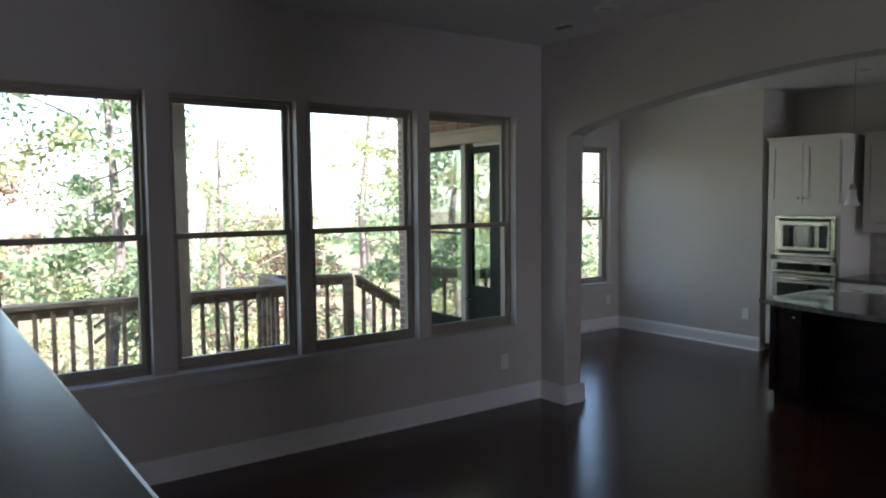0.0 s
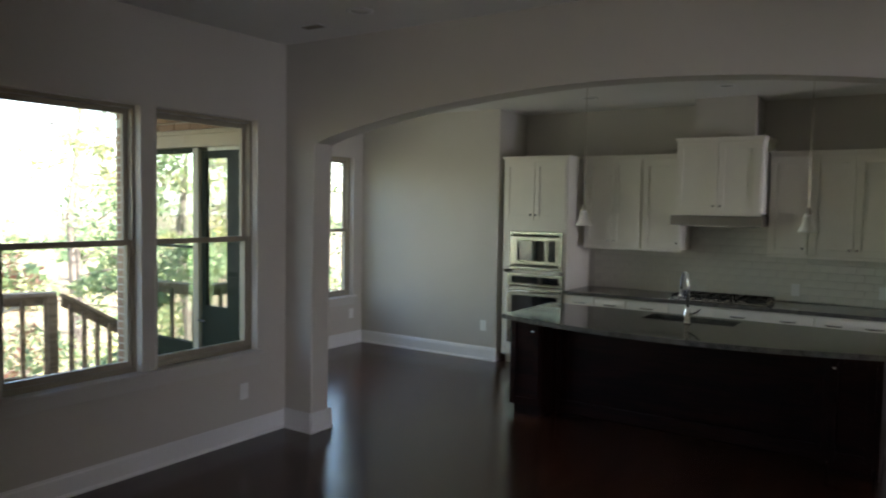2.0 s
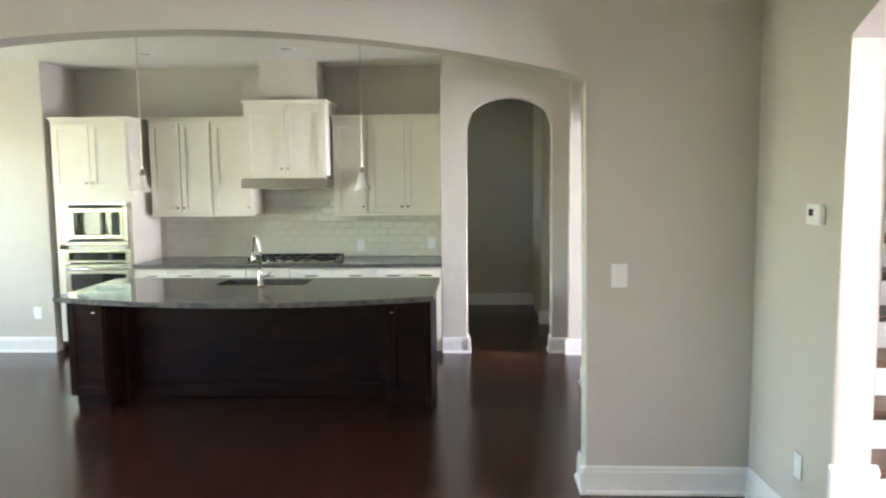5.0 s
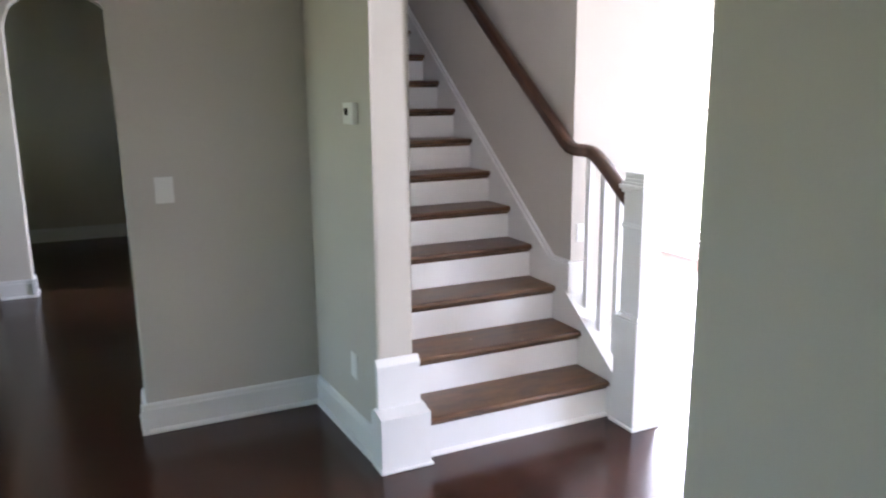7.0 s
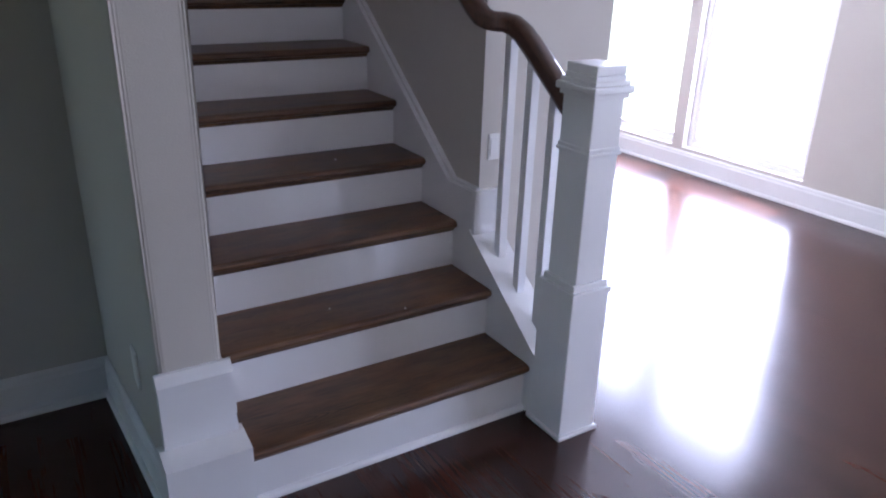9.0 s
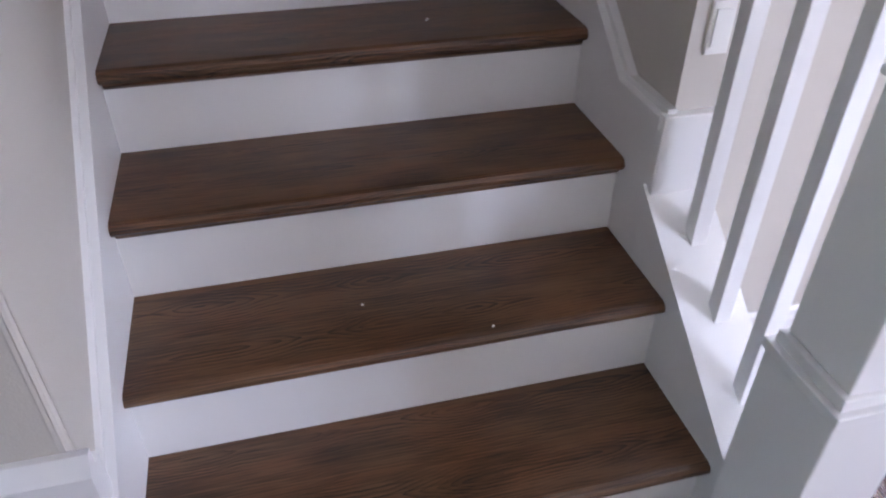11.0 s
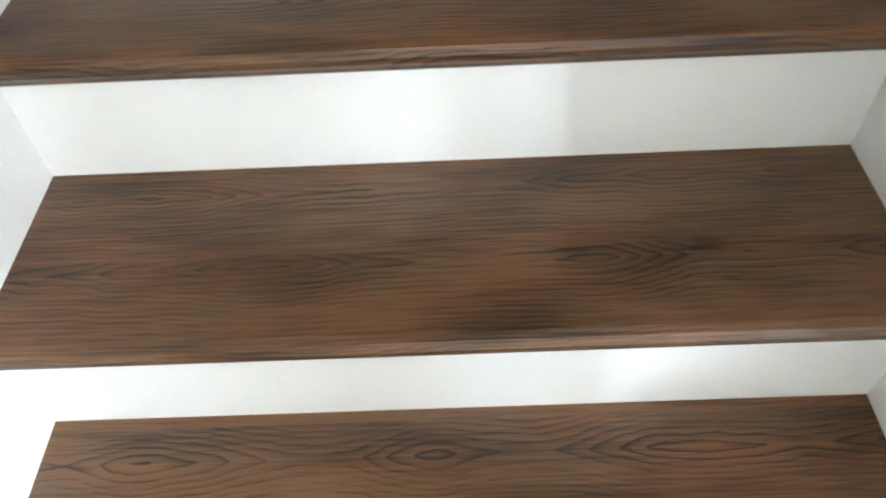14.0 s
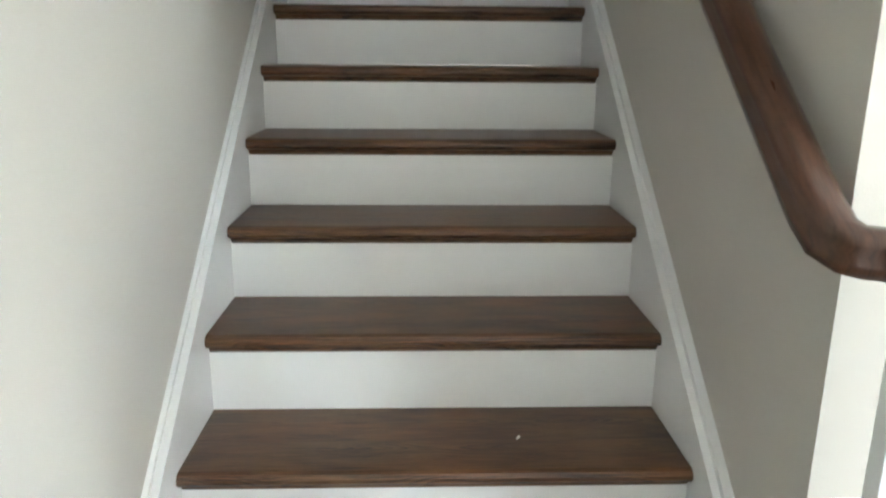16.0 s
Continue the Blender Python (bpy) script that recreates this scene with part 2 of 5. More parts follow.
def brickish(name):
    m, n, l, b = mat_new(name, 0.85)
    info, co, noi = n.new("ShaderNodeObjectInfo"), n.new("ShaderNodeTexCoord"), n.new("ShaderNodeTexNoise")
    noi.inputs["Scale"].default_value = 40
    ramp = n.new("ShaderNodeValToRGB")
    e = ramp.color_ramp.elements
    e[0].color, e[1].color = (0.17, 0.09, 0.06, 1), (0.42, 0.28, 0.19, 1)
    mx = n.new("ShaderNodeMath"); mx.operation = "MULTIPLY_ADD"; mx.inputs[1].default_value = 0.5
    l.new(co.outputs["Object"], noi.inputs["Vector"]), l.new(noi.outputs["Fac"], mx.inputs[0])
    h = n.new("ShaderNodeMath"); h.operation = "MULTIPLY"; h.inputs[1].default_value = 0.5
    l.new(info.outputs["Random"], h.inputs[0]), l.new(h.outputs[0], mx.inputs[2]), l.new(mx.outputs[0], ramp.inputs["Fac"])
    l.new(ramp.outputs["Color"], b.inputs["Base Color"])
    bu = n.new("ShaderNodeBump"); bu.inputs["Strength"].default_value = 0.4; bu.inputs["Distance"].default_value = 0.003
    l.new(noi.outputs["Fac"], bu.inputs["Height"]), l.new(bu.outputs["Normal"], b.inputs["Normal"])
    return m


def granite(name):
    m, n, l, b = mat_new(name, 0.07)
    co, a, v = n.new("ShaderNodeTexCoord"), n.new("ShaderNodeTexNoise"), n.new("ShaderNodeTexVoronoi")
    a.inputs["Scale"].default_value, a.inputs["Detail"].default_value, v.inputs["Scale"].default_value = 18, 8, 160
    l.new(co.outputs["Object"], a.inputs["Vector"]), l.new(co.outputs["Object"], v.inputs["Vector"])
    s = n.new("ShaderNodeMath"); s.operation = "MULTIPLY_ADD"; s.inputs[1].default_value = 0.6
    l.new(v.outputs["Distance"], s.inputs[0]), l.new(a.outputs["Fac"], s.inputs[2])
    ramp = n.new("ShaderNodeValToRGB")
    e = ramp.color_ramp.elements
    e[0].position, e[1].position = 0.45, 0.95
    e[0].color, e[1].color = (0.045, 0.045, 0.042, 1), (0.15, 0.145, 0.13, 1)
    em = e.new(0.7); em.color = (0.085, 0.083, 0.077, 1)
    l.new(s.outputs[0], ramp.inputs["Fac"]), l.new(ramp.outputs["Color"], b.inputs["Base Color"])
    return m


WALL = painted("greige_wall_paint", (0.535, 0.505, 0.452), 0.62, 0.03, 1.5, 0.05, 260)
CEIL = painted("ceiling_paint", (0.74, 0.73, 0.70), 0.85, 0.02, 2, 0.06, 180)
TRIM = painted("white_trim_paint", (0.755, 0.755, 0.745), 0.32, 0.02, 4, 0.01, 120)
CAB = painted("cabinet_paint", (0.78, 0.75, 0.66), 0.38, 0.02, 5, 0.01, 160)
FRAME = painted("taupe_window_frame", (0.33, 0.295, 0.225), 0.45, 0.05, 6, 0.02, 150)
FLOOR = wooden("dark_floor_boards", (0.026, 0.0085, 0.0052), (0.037, 0.0125, 0.0072), (0.050, 0.0175, 0.010), 0.205, 5, "Y", 0.083, 0.35, 0.015)
TREAD = oak("stained_oak", (0.018, 0.0095, 0.0062), (0.074, 0.0385, 0.0180), (0.142, 0.0765, 0.036), 0.36)
RAIL = oak("stained_handrail", (0.038, 0.018, 0.011), (0.056, 0.027, 0.016), (0.078, 0.038, 0.022), 0.3, "Y", 0.3, 0.02)
ESPRESSO = wooden("espresso_cabinet", (0.006, 0.0015, 0.0011), (0.011, 0.0027, 0.0019), (0.018, 0.0045, 0.0032), 0.42, 5, "X", None, 0.4, spec=0.2)
DECK = wooden("weathered_deck", (0.12, 0.078, 0.048), (0.21, 0.145, 0.09), (0.32, 0.225, 0.145), 0.8, 6, "Y", None, 0.5)
STONE = granite("grey_granite")
STEEL = painted("brushed_steel", (0.62, 0.59, 0.52), 0.22, 0.04, 8, 0.03, 400, 1.0)
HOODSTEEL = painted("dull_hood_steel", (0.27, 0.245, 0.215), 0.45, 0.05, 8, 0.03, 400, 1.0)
CHROME = painted("polished_nickel", (0.75, 0.74, 0.72), 0.12, 0.02, 8, 0.0, 200, 1.0)
BLACK = painted("black_enamel", (0.012, 0.012, 0.013), 0.25, 0.1, 10, 0.02, 200)
OVENGLASS = painted("dark_oven_glass", (0.010, 0.010, 0.011), 0.03, 0.05, 3, 0.0, 50, 0.0, 1.0)
PLASTIC = painted("white_plastic", (0.80, 0.80, 0.77), 0.35, 0.02, 12, 0.01, 200)
OPAL = painted("opal_glass", (0.85, 0.84, 0.80), 0.15, 0.02, 12, 0.0, 100)
GLASS = clear_glass("window_glass")
# green tint puts the woodland's leaf-filtered daylight into the pane colour
LEAFLIGHT = clear_glass("leaf_light_window_glass", (0.960, 1.0, 0.938))
TINTED = clear_glass("porch_glass", (0.76, 0.94, 0.81), 0.02, 0.50)
# white trim paint, darkened so the colour holds the sill's shade
SHADED_SILL = painted("shaded_sill_paint", (0.55, 0.53, 0.49), 0.4, 0.02, 4, 0.01, 120)
BEAM = painted("cream_beam_paint", (0.38, 0.32, 0.235), 0.6, 0.05, 4, 0.03, 100)
MANTEL = painted("satin_mantel_paint", (0.40, 0.44, 0.42), 0.22, 0.04, 5, 0.01, 120)
SOFFIT = wooden("brown_soffit", (0.10, 0.06, 0.035), (0.16, 0.10, 0.06), (0.24, 0.16, 0.10), 0.7, 6, "Y", None, 0.4)
POSTWOOD = painted("tan_porch_post_paint", (0.23, 0.165, 0.10), 0.6, 0.08, 4, 0.03, 100)
BRICK = brickish("tan_brick")
MORTAR = painted("mortar", (0.42, 0.40, 0.36), 0.9, 0.08, 20, 0.2, 120)
TILE = painted("glazed_tile", (0.69, 0.67, 0.585), 0.06, 0.05, 9, 0.01, 30)
GROUT = painted("grout", (0.60, 0.58, 0.505), 0.9, 0.05, 20, 0.1, 200)
GREEN = painted("dark_green_door_paint", (0.007, 0.014, 0.009), 0.6, 0.1, 4, 0.02, 100, 0.0, 0.2)
BARK = painted("bark", (0.15, 0.125, 0.105), 0.9, 0.35, 12, 0.5, 60)
SOIL = painted("leaf_litter", (0.16, 0.12, 0.07), 0.95, 0.4, 6, 0.5, 40)
LAWN = painted("front_lawn", (0.12, 0.15, 0.06), 0.95, 0.3, 3, 0.5, 40)
LEAF_G = leafy("green_leaves", [(0.10, 0.15, 0.09), (0.20, 0.29, 0.14), (0.33, 0.41, 0.22), (0.44, 0.47, 0.27)])
LEAF_Y = leafy("turning_leaves", [(0.18, 0.26, 0.11), (0.42, 0.43, 0.20), (0.52, 0.44, 0.22), (0.29, 0.37, 0.17)])
LEAF_R = leafy("red_leaves", [(0.24, 0.09, 0.07), (0.29, 0.17, 0.12), (0.18, 0.19, 0.09), (0.29, 0.21, 0.13)])

# ---- building helpers ----
ORIGIN = {}


def box(bm, x0, x1, y0, y1, z0, z1, bevel=0.0):
    lo, hi = (min(x0, x1), min(y0, y1), min(z0, z1)), (max(x0, x1), max(y0, y1), max(z0, z1))
    v = [bm.verts.new((a, b, c)) for a in (lo[0], hi[0]) for b in (lo[1], hi[1]) for c in (lo[2], hi[2])]
    f = [bm.faces.new([v[i] for i in q]) for q in ((0, 1, 3, 2), (4, 6, 7, 5), (0, 4, 5, 1), (2, 3, 7, 6), (0, 2, 6, 4), (1, 5, 7, 3))]
    if bevel:
        e = list({e for q in f for e in q.edges})
        bmesh.ops.bevel(bm, geom=e, offset=bevel, segments=2, profile=0.6, affect="EDGES")
    return bm


def prism(bm, poly, axis, a, b):
    """A closed outline, pushed along one axis from a to b. Outline pairs: (x, z) for y, (y, z) for x, (x, y) for z."""
    def at(p, d):
        return {"x": (d, p[0], p[1]), "y": (p[0], d, p[1]), "z": (p[0], p[1], d)}[axis]
    lo, hi = [bm.verts.new(at(p, a)) for p in poly], [bm.verts.new(at(p, b)) for p in poly]
    bm.faces.new(lo), bm.faces.new(hi[::-1])
    for i in range(len(poly)):
        j = (i + 1) % len(poly)
        bm.faces.new((lo[j], lo[i], hi[i], hi[j]))
    return bm


def lathe(bm, rings, cx, cy, seg=16):
    """Rings of (radius, z) round a vertical axis."""
    rows = [[bm.verts.new((cx + r * math.cos(2 * math.pi * i / seg), cy + r * math.sin(2 * math.pi * i / seg), z)) for i in range(seg)] for r, z in rings]
    for p, q in zip(rows, rows[1:]):
        for i in range(seg):
            bm.faces.new((p[i], p[(i + 1) % seg], q[(i + 1) % seg], q[i]))
    bm.faces.new(rows[0][::-1]), bm.faces.new(rows[-1])
    return bm


def sweep(bm, path, profile):
    """A closed profile of (side, up) pairs carried along a path of points."""
    pts = [Vector(p) for p in path]
    rows = []
    for i, p in enumerate(pts):
        d = (pts[min(i + 1, len(pts) - 1)] - pts[max(i - 1, 0)]).normalized()
        side = d.cross(Vector((0, 0, 1)))
        side = side.normalized() if side.length > 1e-4 else Vector((1, 0, 0))
        up = side.cross(d)
        rows.append([bm.verts.new(p + side * s + up * u) for s, u in profile])
    k = len(profile)
    for a, b in zip(rows, rows[1:]):
        for i in range(k):
            bm.faces.new((a[i], a[(i + 1) % k], b[(i + 1) % k], b[i]))
    bm.faces.new(rows[0][::-1]), bm.faces.new(rows[-1])
    return bm


def round_profile(r, seg=8, squash=1.0):
    return [(r * math.cos(2 * math.pi * i / seg), r * squash * math.sin(2 * math.pi * i / seg)) for i in range(seg)]


def finish(name, bm, material, o, smooth=False):
    bmesh.ops.recalc_face_normals(bm, faces=bm.faces)
    bmesh.ops.translate(bm, verts=bm.verts, vec=-Vector(o))
    me = bpy.data.meshes.new(name)
    bm.to_mesh(me)
    bm.free()
    me.materials.append(material)
    if smooth:
        for p in me.polygons:
            p.use_smooth = True
    return me


def thing(name, o, label, category, group="", kind=""):
    ob = new(name)
    ob.empty_display_size = 0.1
    ob.location = o
    ORIGIN[ob] = Vector(o)
    return tagged(ob, label, category, group, kind)


def part(name, bm, material, parent, label="", smooth=False):
    o = ORIGIN[parent]
    ob = new(name, finish(name, bm, material, o, smooth))
    ob.parent = parent
    ORIGIN[ob] = o
    return tagged(ob, label)


def solid(name, bm, material, label, category, kind="structure", o=(0, 0, 0), smooth=False):
    ob = new(name, finish(name, bm, material, o, smooth))
    ob.location = o
    ORIGIN[ob] = Vector(o)
    return tagged(ob, label, category, "", kind)


def twin(name, src, parent, at):
    """One more piece on the mesh of another, at a place of its own."""
    ob = new(name, src.data)
    ob.parent = parent
    ob.location = at
    return ob


def B():
    return bmesh.new()


def soften(bm, keep, width=0.018, seg=4):
    """Rounds the edges that keep(p, q) picks by their two ends."""
    e = [e for e in bm.edges if keep(e.verts[0].co, e.verts[1].co)]
    bmesh.ops.bevel(bm, geom=e, offset=width, segments=seg, profile=0.5, affect="EDGES")
    return bm

# ---- plan ----
XW, XWO = -5.877, -6.08          # window wall, inside and outside
YA, YA2 = 0.811, 0.998           # arch wall, living room and kitchen side
YK, YKB = 3.922, 4.56            # kitchen wall and the back of its cabinet recess
XK, XKO = -7.736, -7.90          # breakfast nook window wall
XS, XS2 = -0.233, -0.020         # wall beside the stairs
ZC, ZK, ZT = 2.913, 2.80, 5.6    # ceilings
YS = -4.2                        # south wall
RUN, RISE, WID = 0.245, 0.187, 1.004
XE = 4.0                         # east wall of the front room


def segment_arch(x0, x1, spring, rise, steps=28):
    """Points of a flat arch from x0 to x1."""
    h = (x1 - x0) / 2
    r = (h * h + rise * rise) / (2 * rise)
    c = (x0 + x1) / 2
    return [(x0 + (x1 - x0) * i / steps, spring + rise - r + math.sqrt(max(0, r * r - (x0 + (x1 - x0) * i / steps - c) ** 2))) for i in range(steps + 1)]


def beside(y):
    """Living room face of the wall beside the stairs."""
    return XS + 0.046 * (YA - y) / 0.779


def oval_arch(x0, x1, spring, rise, steps=24):
    c, h = (x0 + x1) / 2, (x1 - x0) / 2
    return [(c - h * math.cos(math.pi * i / steps), spring + rise * math.sin(math.pi * i / steps) ** 0.85) for i in range(steps + 1)]


# floors
bm = B(); box(bm, XW, 1.7, YS, YA, -0.2, 0); box(bm, XK, -0.7, YA, YKB, -0.2, 0)
box(bm, -2.9, -0.2, YKB, 6.7, -0.2, 0); box(bm, -0.7, 1.7, YA, 4.1, -0.2, 0); box(bm, 1.7, XE, YS, 4.1, -0.2, 0)
solid("floor", bm, FLOOR, "glossy dark red-brown hardwood floor boards", "floor")

# window wall with four openings
WZ0, WZ1 = 0.642, 2.335
WINS = [(-3.12, -2.29), (-2.182, -1.350), (-1.274, -0.405), (-0.322, 0.541)]
bm = B()
box(bm, XWO, XW, YS, YA2, -0.2, WZ0), box(bm, XWO, XW, YS, YA2, WZ1, ZC)
edges = [YS] + [v for w in WINS for v in w] + [YA2]
for a, b in zip(edges[::2], edges[1::2]):
    box(bm, XWO, XW, a, b, WZ0, WZ1)
solid("wall_west", bm, WALL, "greige painted wall with a row of four windows", "wall")

# arch wall between living room and kitchen
bm = B()
arch = segment_arch(-5.6, -1.082, 2.175, 0.275)
prism(bm, [(XW, 0), (-5.6, 0)] + arch + [(-1.082, 0), (XS, 0), (XS, ZC), (XW, ZC)], "y", YA, YA2)
soften(bm, lambda p, q: abs(p.y - q.y) < 1e-4 and -5.61 < p.x < -1.07 and -5.61 < q.x < -1.07 and p.z < 2.6 and q.z < 2.6 and p.z + q.z > 0.1)
solid("wall_arch", bm, WALL, "greige painted wall with a wide flat-arched opening", "wall")

# wall beside the stairs with the arched passage to the hall
bm = B()
pass_arch = segment_arch(-1.676, 0.032, 2.21, 0.24)
prism(bm, pass_arch + [(0.032, 0), (YA2, 0), (YA2, ZC), (-1.676, ZC)], "x", XS, XS2)
# the living room face runs slightly out of square
for v in bm.verts:
    if v.co.x < -0.2:
        v.co.x = beside(v.co.y)
soften(bm, lambda p, q: abs(p.x - q.x) < 1e-4 and p.y < 0.05 and q.y < 0.05 and p.z < 2.6 and q.z < 2.6 and abs(p.z - q.z) + abs(p.y - q.y) > 0.01, 0.02)
box(bm, XS, XS2, YA2, 2.90, 0, ZT), box(bm, XS, XS2, 2.90, 3.95, 2.12, ZT), box(bm, XS, XS2, 0.032, YA2, ZC, ZT)
solid("wall_stair_left", bm, WALL, "greige painted wall with an arched passage", "wall")
bm = B(); box(bm, -0.096, 0.06, YS, -1.676, 0, ZC)
solid("wall_foyer", bm, WALL, "plain greige wall beside the arched passage", "wall")

# south wall and chimney breast below the mantel
bm = B(); box(bm, XWO, XE + 0.2, YS - 0.2, YS, -0.2, ZC)
solid("wall_south", bm, WALL, "plain greige painted wall", "wall")
bm = B(); box(bm, -4.9, -2.0, YS, -3.60, 0, ZC)
solid("wall_chimney", bm, WALL, "plain greige chimney breast", "wall")

# kitchen shell
bm = B()
door = oval_arch(-1.745, -0.952, 2.13, 0.275)
prism(bm, [(-1.985, 0), (-1.745, 0)] + door + [(-0.952, 0), (-0.80, 0), (-0.80, ZK), (-1.985, ZK)], "y", YK, 4.10)
soften(bm, lambda p, q: abs(p.y - q.y) < 1e-4 and -1.76 < p.x < -0.94 and -1.76 < q.x < -0.94 and p.z < 2.6 and q.z < 2.6 and p.z + q.z > 0.1, 0.015)
box(bm, XKO, -5.785, YK, 4.10, 0, ZK)
box(bm, -5.90, -1.85, YKB, YKB + 0.15, 0, ZK), box(bm, -5.90, -5.785, 4.10, YKB, 0, ZK), box(bm, -1.985, -1.87, 4.10, YKB, 0, ZK)
solid("wall_north", bm, WALL, "greige kitchen wall with a cabinet recess and an arched doorway", "wall")
KW0, KW1, KZ0, KZ1 = 2.80, 3.75, 0.60, 2.30
bm = B()
box(bm, XKO, XK, 0.70, YK, -0.2, KZ0), box(bm, XKO, XK, 0.70, YK, KZ1, ZK), box(bm, XKO, XK, KW1, YK, KZ0, KZ1)
box(bm, XKO, XK, 2.62, KW0, KZ0, KZ1), box(bm, XKO, XK, 1.76, 1.84, KZ0, KZ1), box(bm, XKO, XK, 0.70, 1.0, KZ0, KZ1)
solid("wall_nook", bm, WALL, "greige wall of the breakfast nook with one window and two added unseen ones", "wall")
# nook wall towards the deck: openings for a window and a glazed door
bm = B()
NZ = 2.17
box(bm, XK, -7.30, 0.80, YA2, -0.2, NZ), box(bm, -6.18, XWO, 0.80, YA2, -0.2, NZ), box(bm, XK, XWO, 0.80, YA2, NZ, ZK), box(bm, -7.30, -6.80, 0.80, YA2, -0.2, 0.45)
solid("wall_nook_south", bm, WALL, "greige nook wall with a window and a door to the deck", "wall")
# kitchen east wall with an opening to the passage
bm = B()
box(bm, -0.80, -0.66, YA2, 2.90, 0, ZK), box(bm, -0.80, -0.66, 3.85, 4.10, 0, ZK)
box(bm, -0.66, XS, 2.78, 2.90, 0, ZK), box(bm, -0.66, 1.7, 3.95, 4.10, 0, ZT)
solid("wall_passage", bm, WALL, "greige wall at the opening to the back passage", "wall")
# back hall behind the arched doorway
for nm, q in (("wall_hall_end", (-3.0, -0.2, 6.55, 6.7)), ("wall_hall_right", (-0.2, -0.05, 4.10, 6.7)),
              ("wall_hall_stub", (-0.93, -0.2, 5.30, 5.42)), ("wall_hall_inner", (-0.93, -0.8, 5.42, 6.55)), ("wall_hall_front", (-3.0, -1.87, 4.71, 4.8))):
    bm = B(); box(bm, *q, 0, ZK)
    solid(nm, bm, WALL, "plain greige wall of the back hall", "wall")

# opening out of view, added so sky light brightens the hall
bm = B(); box(bm, -3.0, -2.85, 4.8, 5.5, 0, ZK), box(bm, -3.0, -2.85, 6.1, 6.55, 0, ZK), box(bm, -3.0, -2.85, 5.5, 6.1, 0, 1.2), box(bm, -3.0, -2.85, 5.5, 6.1, 2.1, ZK)
solid("wall_hall_left", bm, WALL, "greige wall of the back hall with an added unseen window", "wall")

# stair wall on the right and the block towards the front room
bm = B()
box(bm, 1.032, 1.60, 0.37, 2.90, 0, ZT), box(bm, 1.032, 1.60, 2.90, 3.95, 2.12, ZT)
solid("wall_stair_right", bm, WALL, "greige painted wall along the stairs", "wall")
# east wall with two tall windows; southern pair unseen, added to light the foyer
EW = [(0.95, 1.96), (2.06, 3.07), (-3.5, -2.7), (-2.7, -1.9)]
EZ0, EZN, EZ1 = 0.50, 0.175, 2.30
bm = B()
box(bm, XE, XE + 0.2, YS, 0.95, -0.2, EZ0), box(bm, XE, XE + 0.2, 0.95, 3.07, -0.2, EZN), box(bm, XE, XE + 0.2, 3.07, 4.1, -0.2, EZ0), box(bm, XE, XE + 0.2, YS, 4.1, EZ1, ZC)
for a, b, c in ((YS, -3.5, EZ0), (-1.9, 0.95, EZ0), (1.96, 2.06, EZN), (3.07, 4.1, EZ0)):
    box(bm, XE, XE + 0.2, a, b, c, EZ1)
box(bm, 1.7, XE + 0.2, 3.95, 4.1, 0, ZC)
solid("wall_east", bm, WALL, "greige front room wall with two tall windows and an added unseen pair", "wall")
# upper stairwell
bm = B()
box(bm, XS, 1.6, -0.15, -0.02, ZC + 0.3, ZT), box(bm, 1.032, 1.6, -0.02, 0.37, ZC + 0.1, ZT)
solid("wall_stairwell", bm, WALL, "greige upper stairwell walls", "wall")

# ceilings
for nm, q in (("ceiling_living", (XWO, XS2, YS, YA2)), ("ceiling_foyer", (XS2, XE + 0.2, YS, 0.0)), ("ceiling_front_room", (1.045, XE + 0.2, 0.0, 4.1))):
    bm = B(); box(bm, *q, ZC, ZC + 0.15)
    solid(nm, bm, CEIL, "white painted flat ceiling", "ceiling")
bm = B(); box(bm, XKO, XS, YA2, 6.7, ZK, ZK + 0.2)
solid("ceiling_kitchen", bm, CEIL, "white painted kitchen ceiling", "ceiling")
bm = B(); box(bm, XS, 1.7, -0.2, 6.0, ZT, ZT + 0.1)
solid("ceiling_stairwell", bm, CEIL, "white painted stairwell ceiling", "ceiling")
bm = B(); box(bm, XS2, 1.045, 16 * RUN + 0.24, 5.2, 2.7, 16 * RISE); box(bm, XS, 1.2, 5.2, 5.3, 2.7, ZT); box(bm, XS, XS2, 4.1, 5.2, 2.7, ZT); box(bm, 1.045, 1.2, 3.95, 5.2, 2.7, ZT)
solid("wall_landing", bm, WALL, "greige walls of the upper landing", "wall")

# ---- baseboards ----
BASE = [(0, 0), (0.030, 0), (0.030, 0.010), (0.024, 0.019), (0.016, 0.022), (0.016, 0.118), (0.012, 0.128), (0.011, 0.140), (0.005, 0.150), (0, 0.150)]


def baseboard(x0, y0, x1, y1, nx, ny, ext0=0.0, ext1=0.0):
    """A run of skirting with its shoe along the wall; (nx, ny) points into the room."""
    p, q = Vector((x0, y0, 0)), Vector((x1, y1, 0))
    d = (q - p).normalized()
    p, q = p - d * ext0, q + d * ext1
    nrm = Vector((nx, ny, 0))
    bm = B()
    lo = [bm.verts.new(p + nrm * a + Vector((0, 0, z))) for a, z in BASE]
    hi = [bm.verts.new(q + nrm * a + Vector((0, 0, z))) for a, z in BASE]
    bm.faces.new(lo), bm.faces.new(hi[::-1])
    for i in range(len(BASE)):
        j = (i + 1) % len(BASE)
        bm.faces.new((lo[i], lo[j], hi[j], hi[i]))
    solid("baseboard", bm, TRIM, "white painted baseboard with shoe moulding", "baseboard")


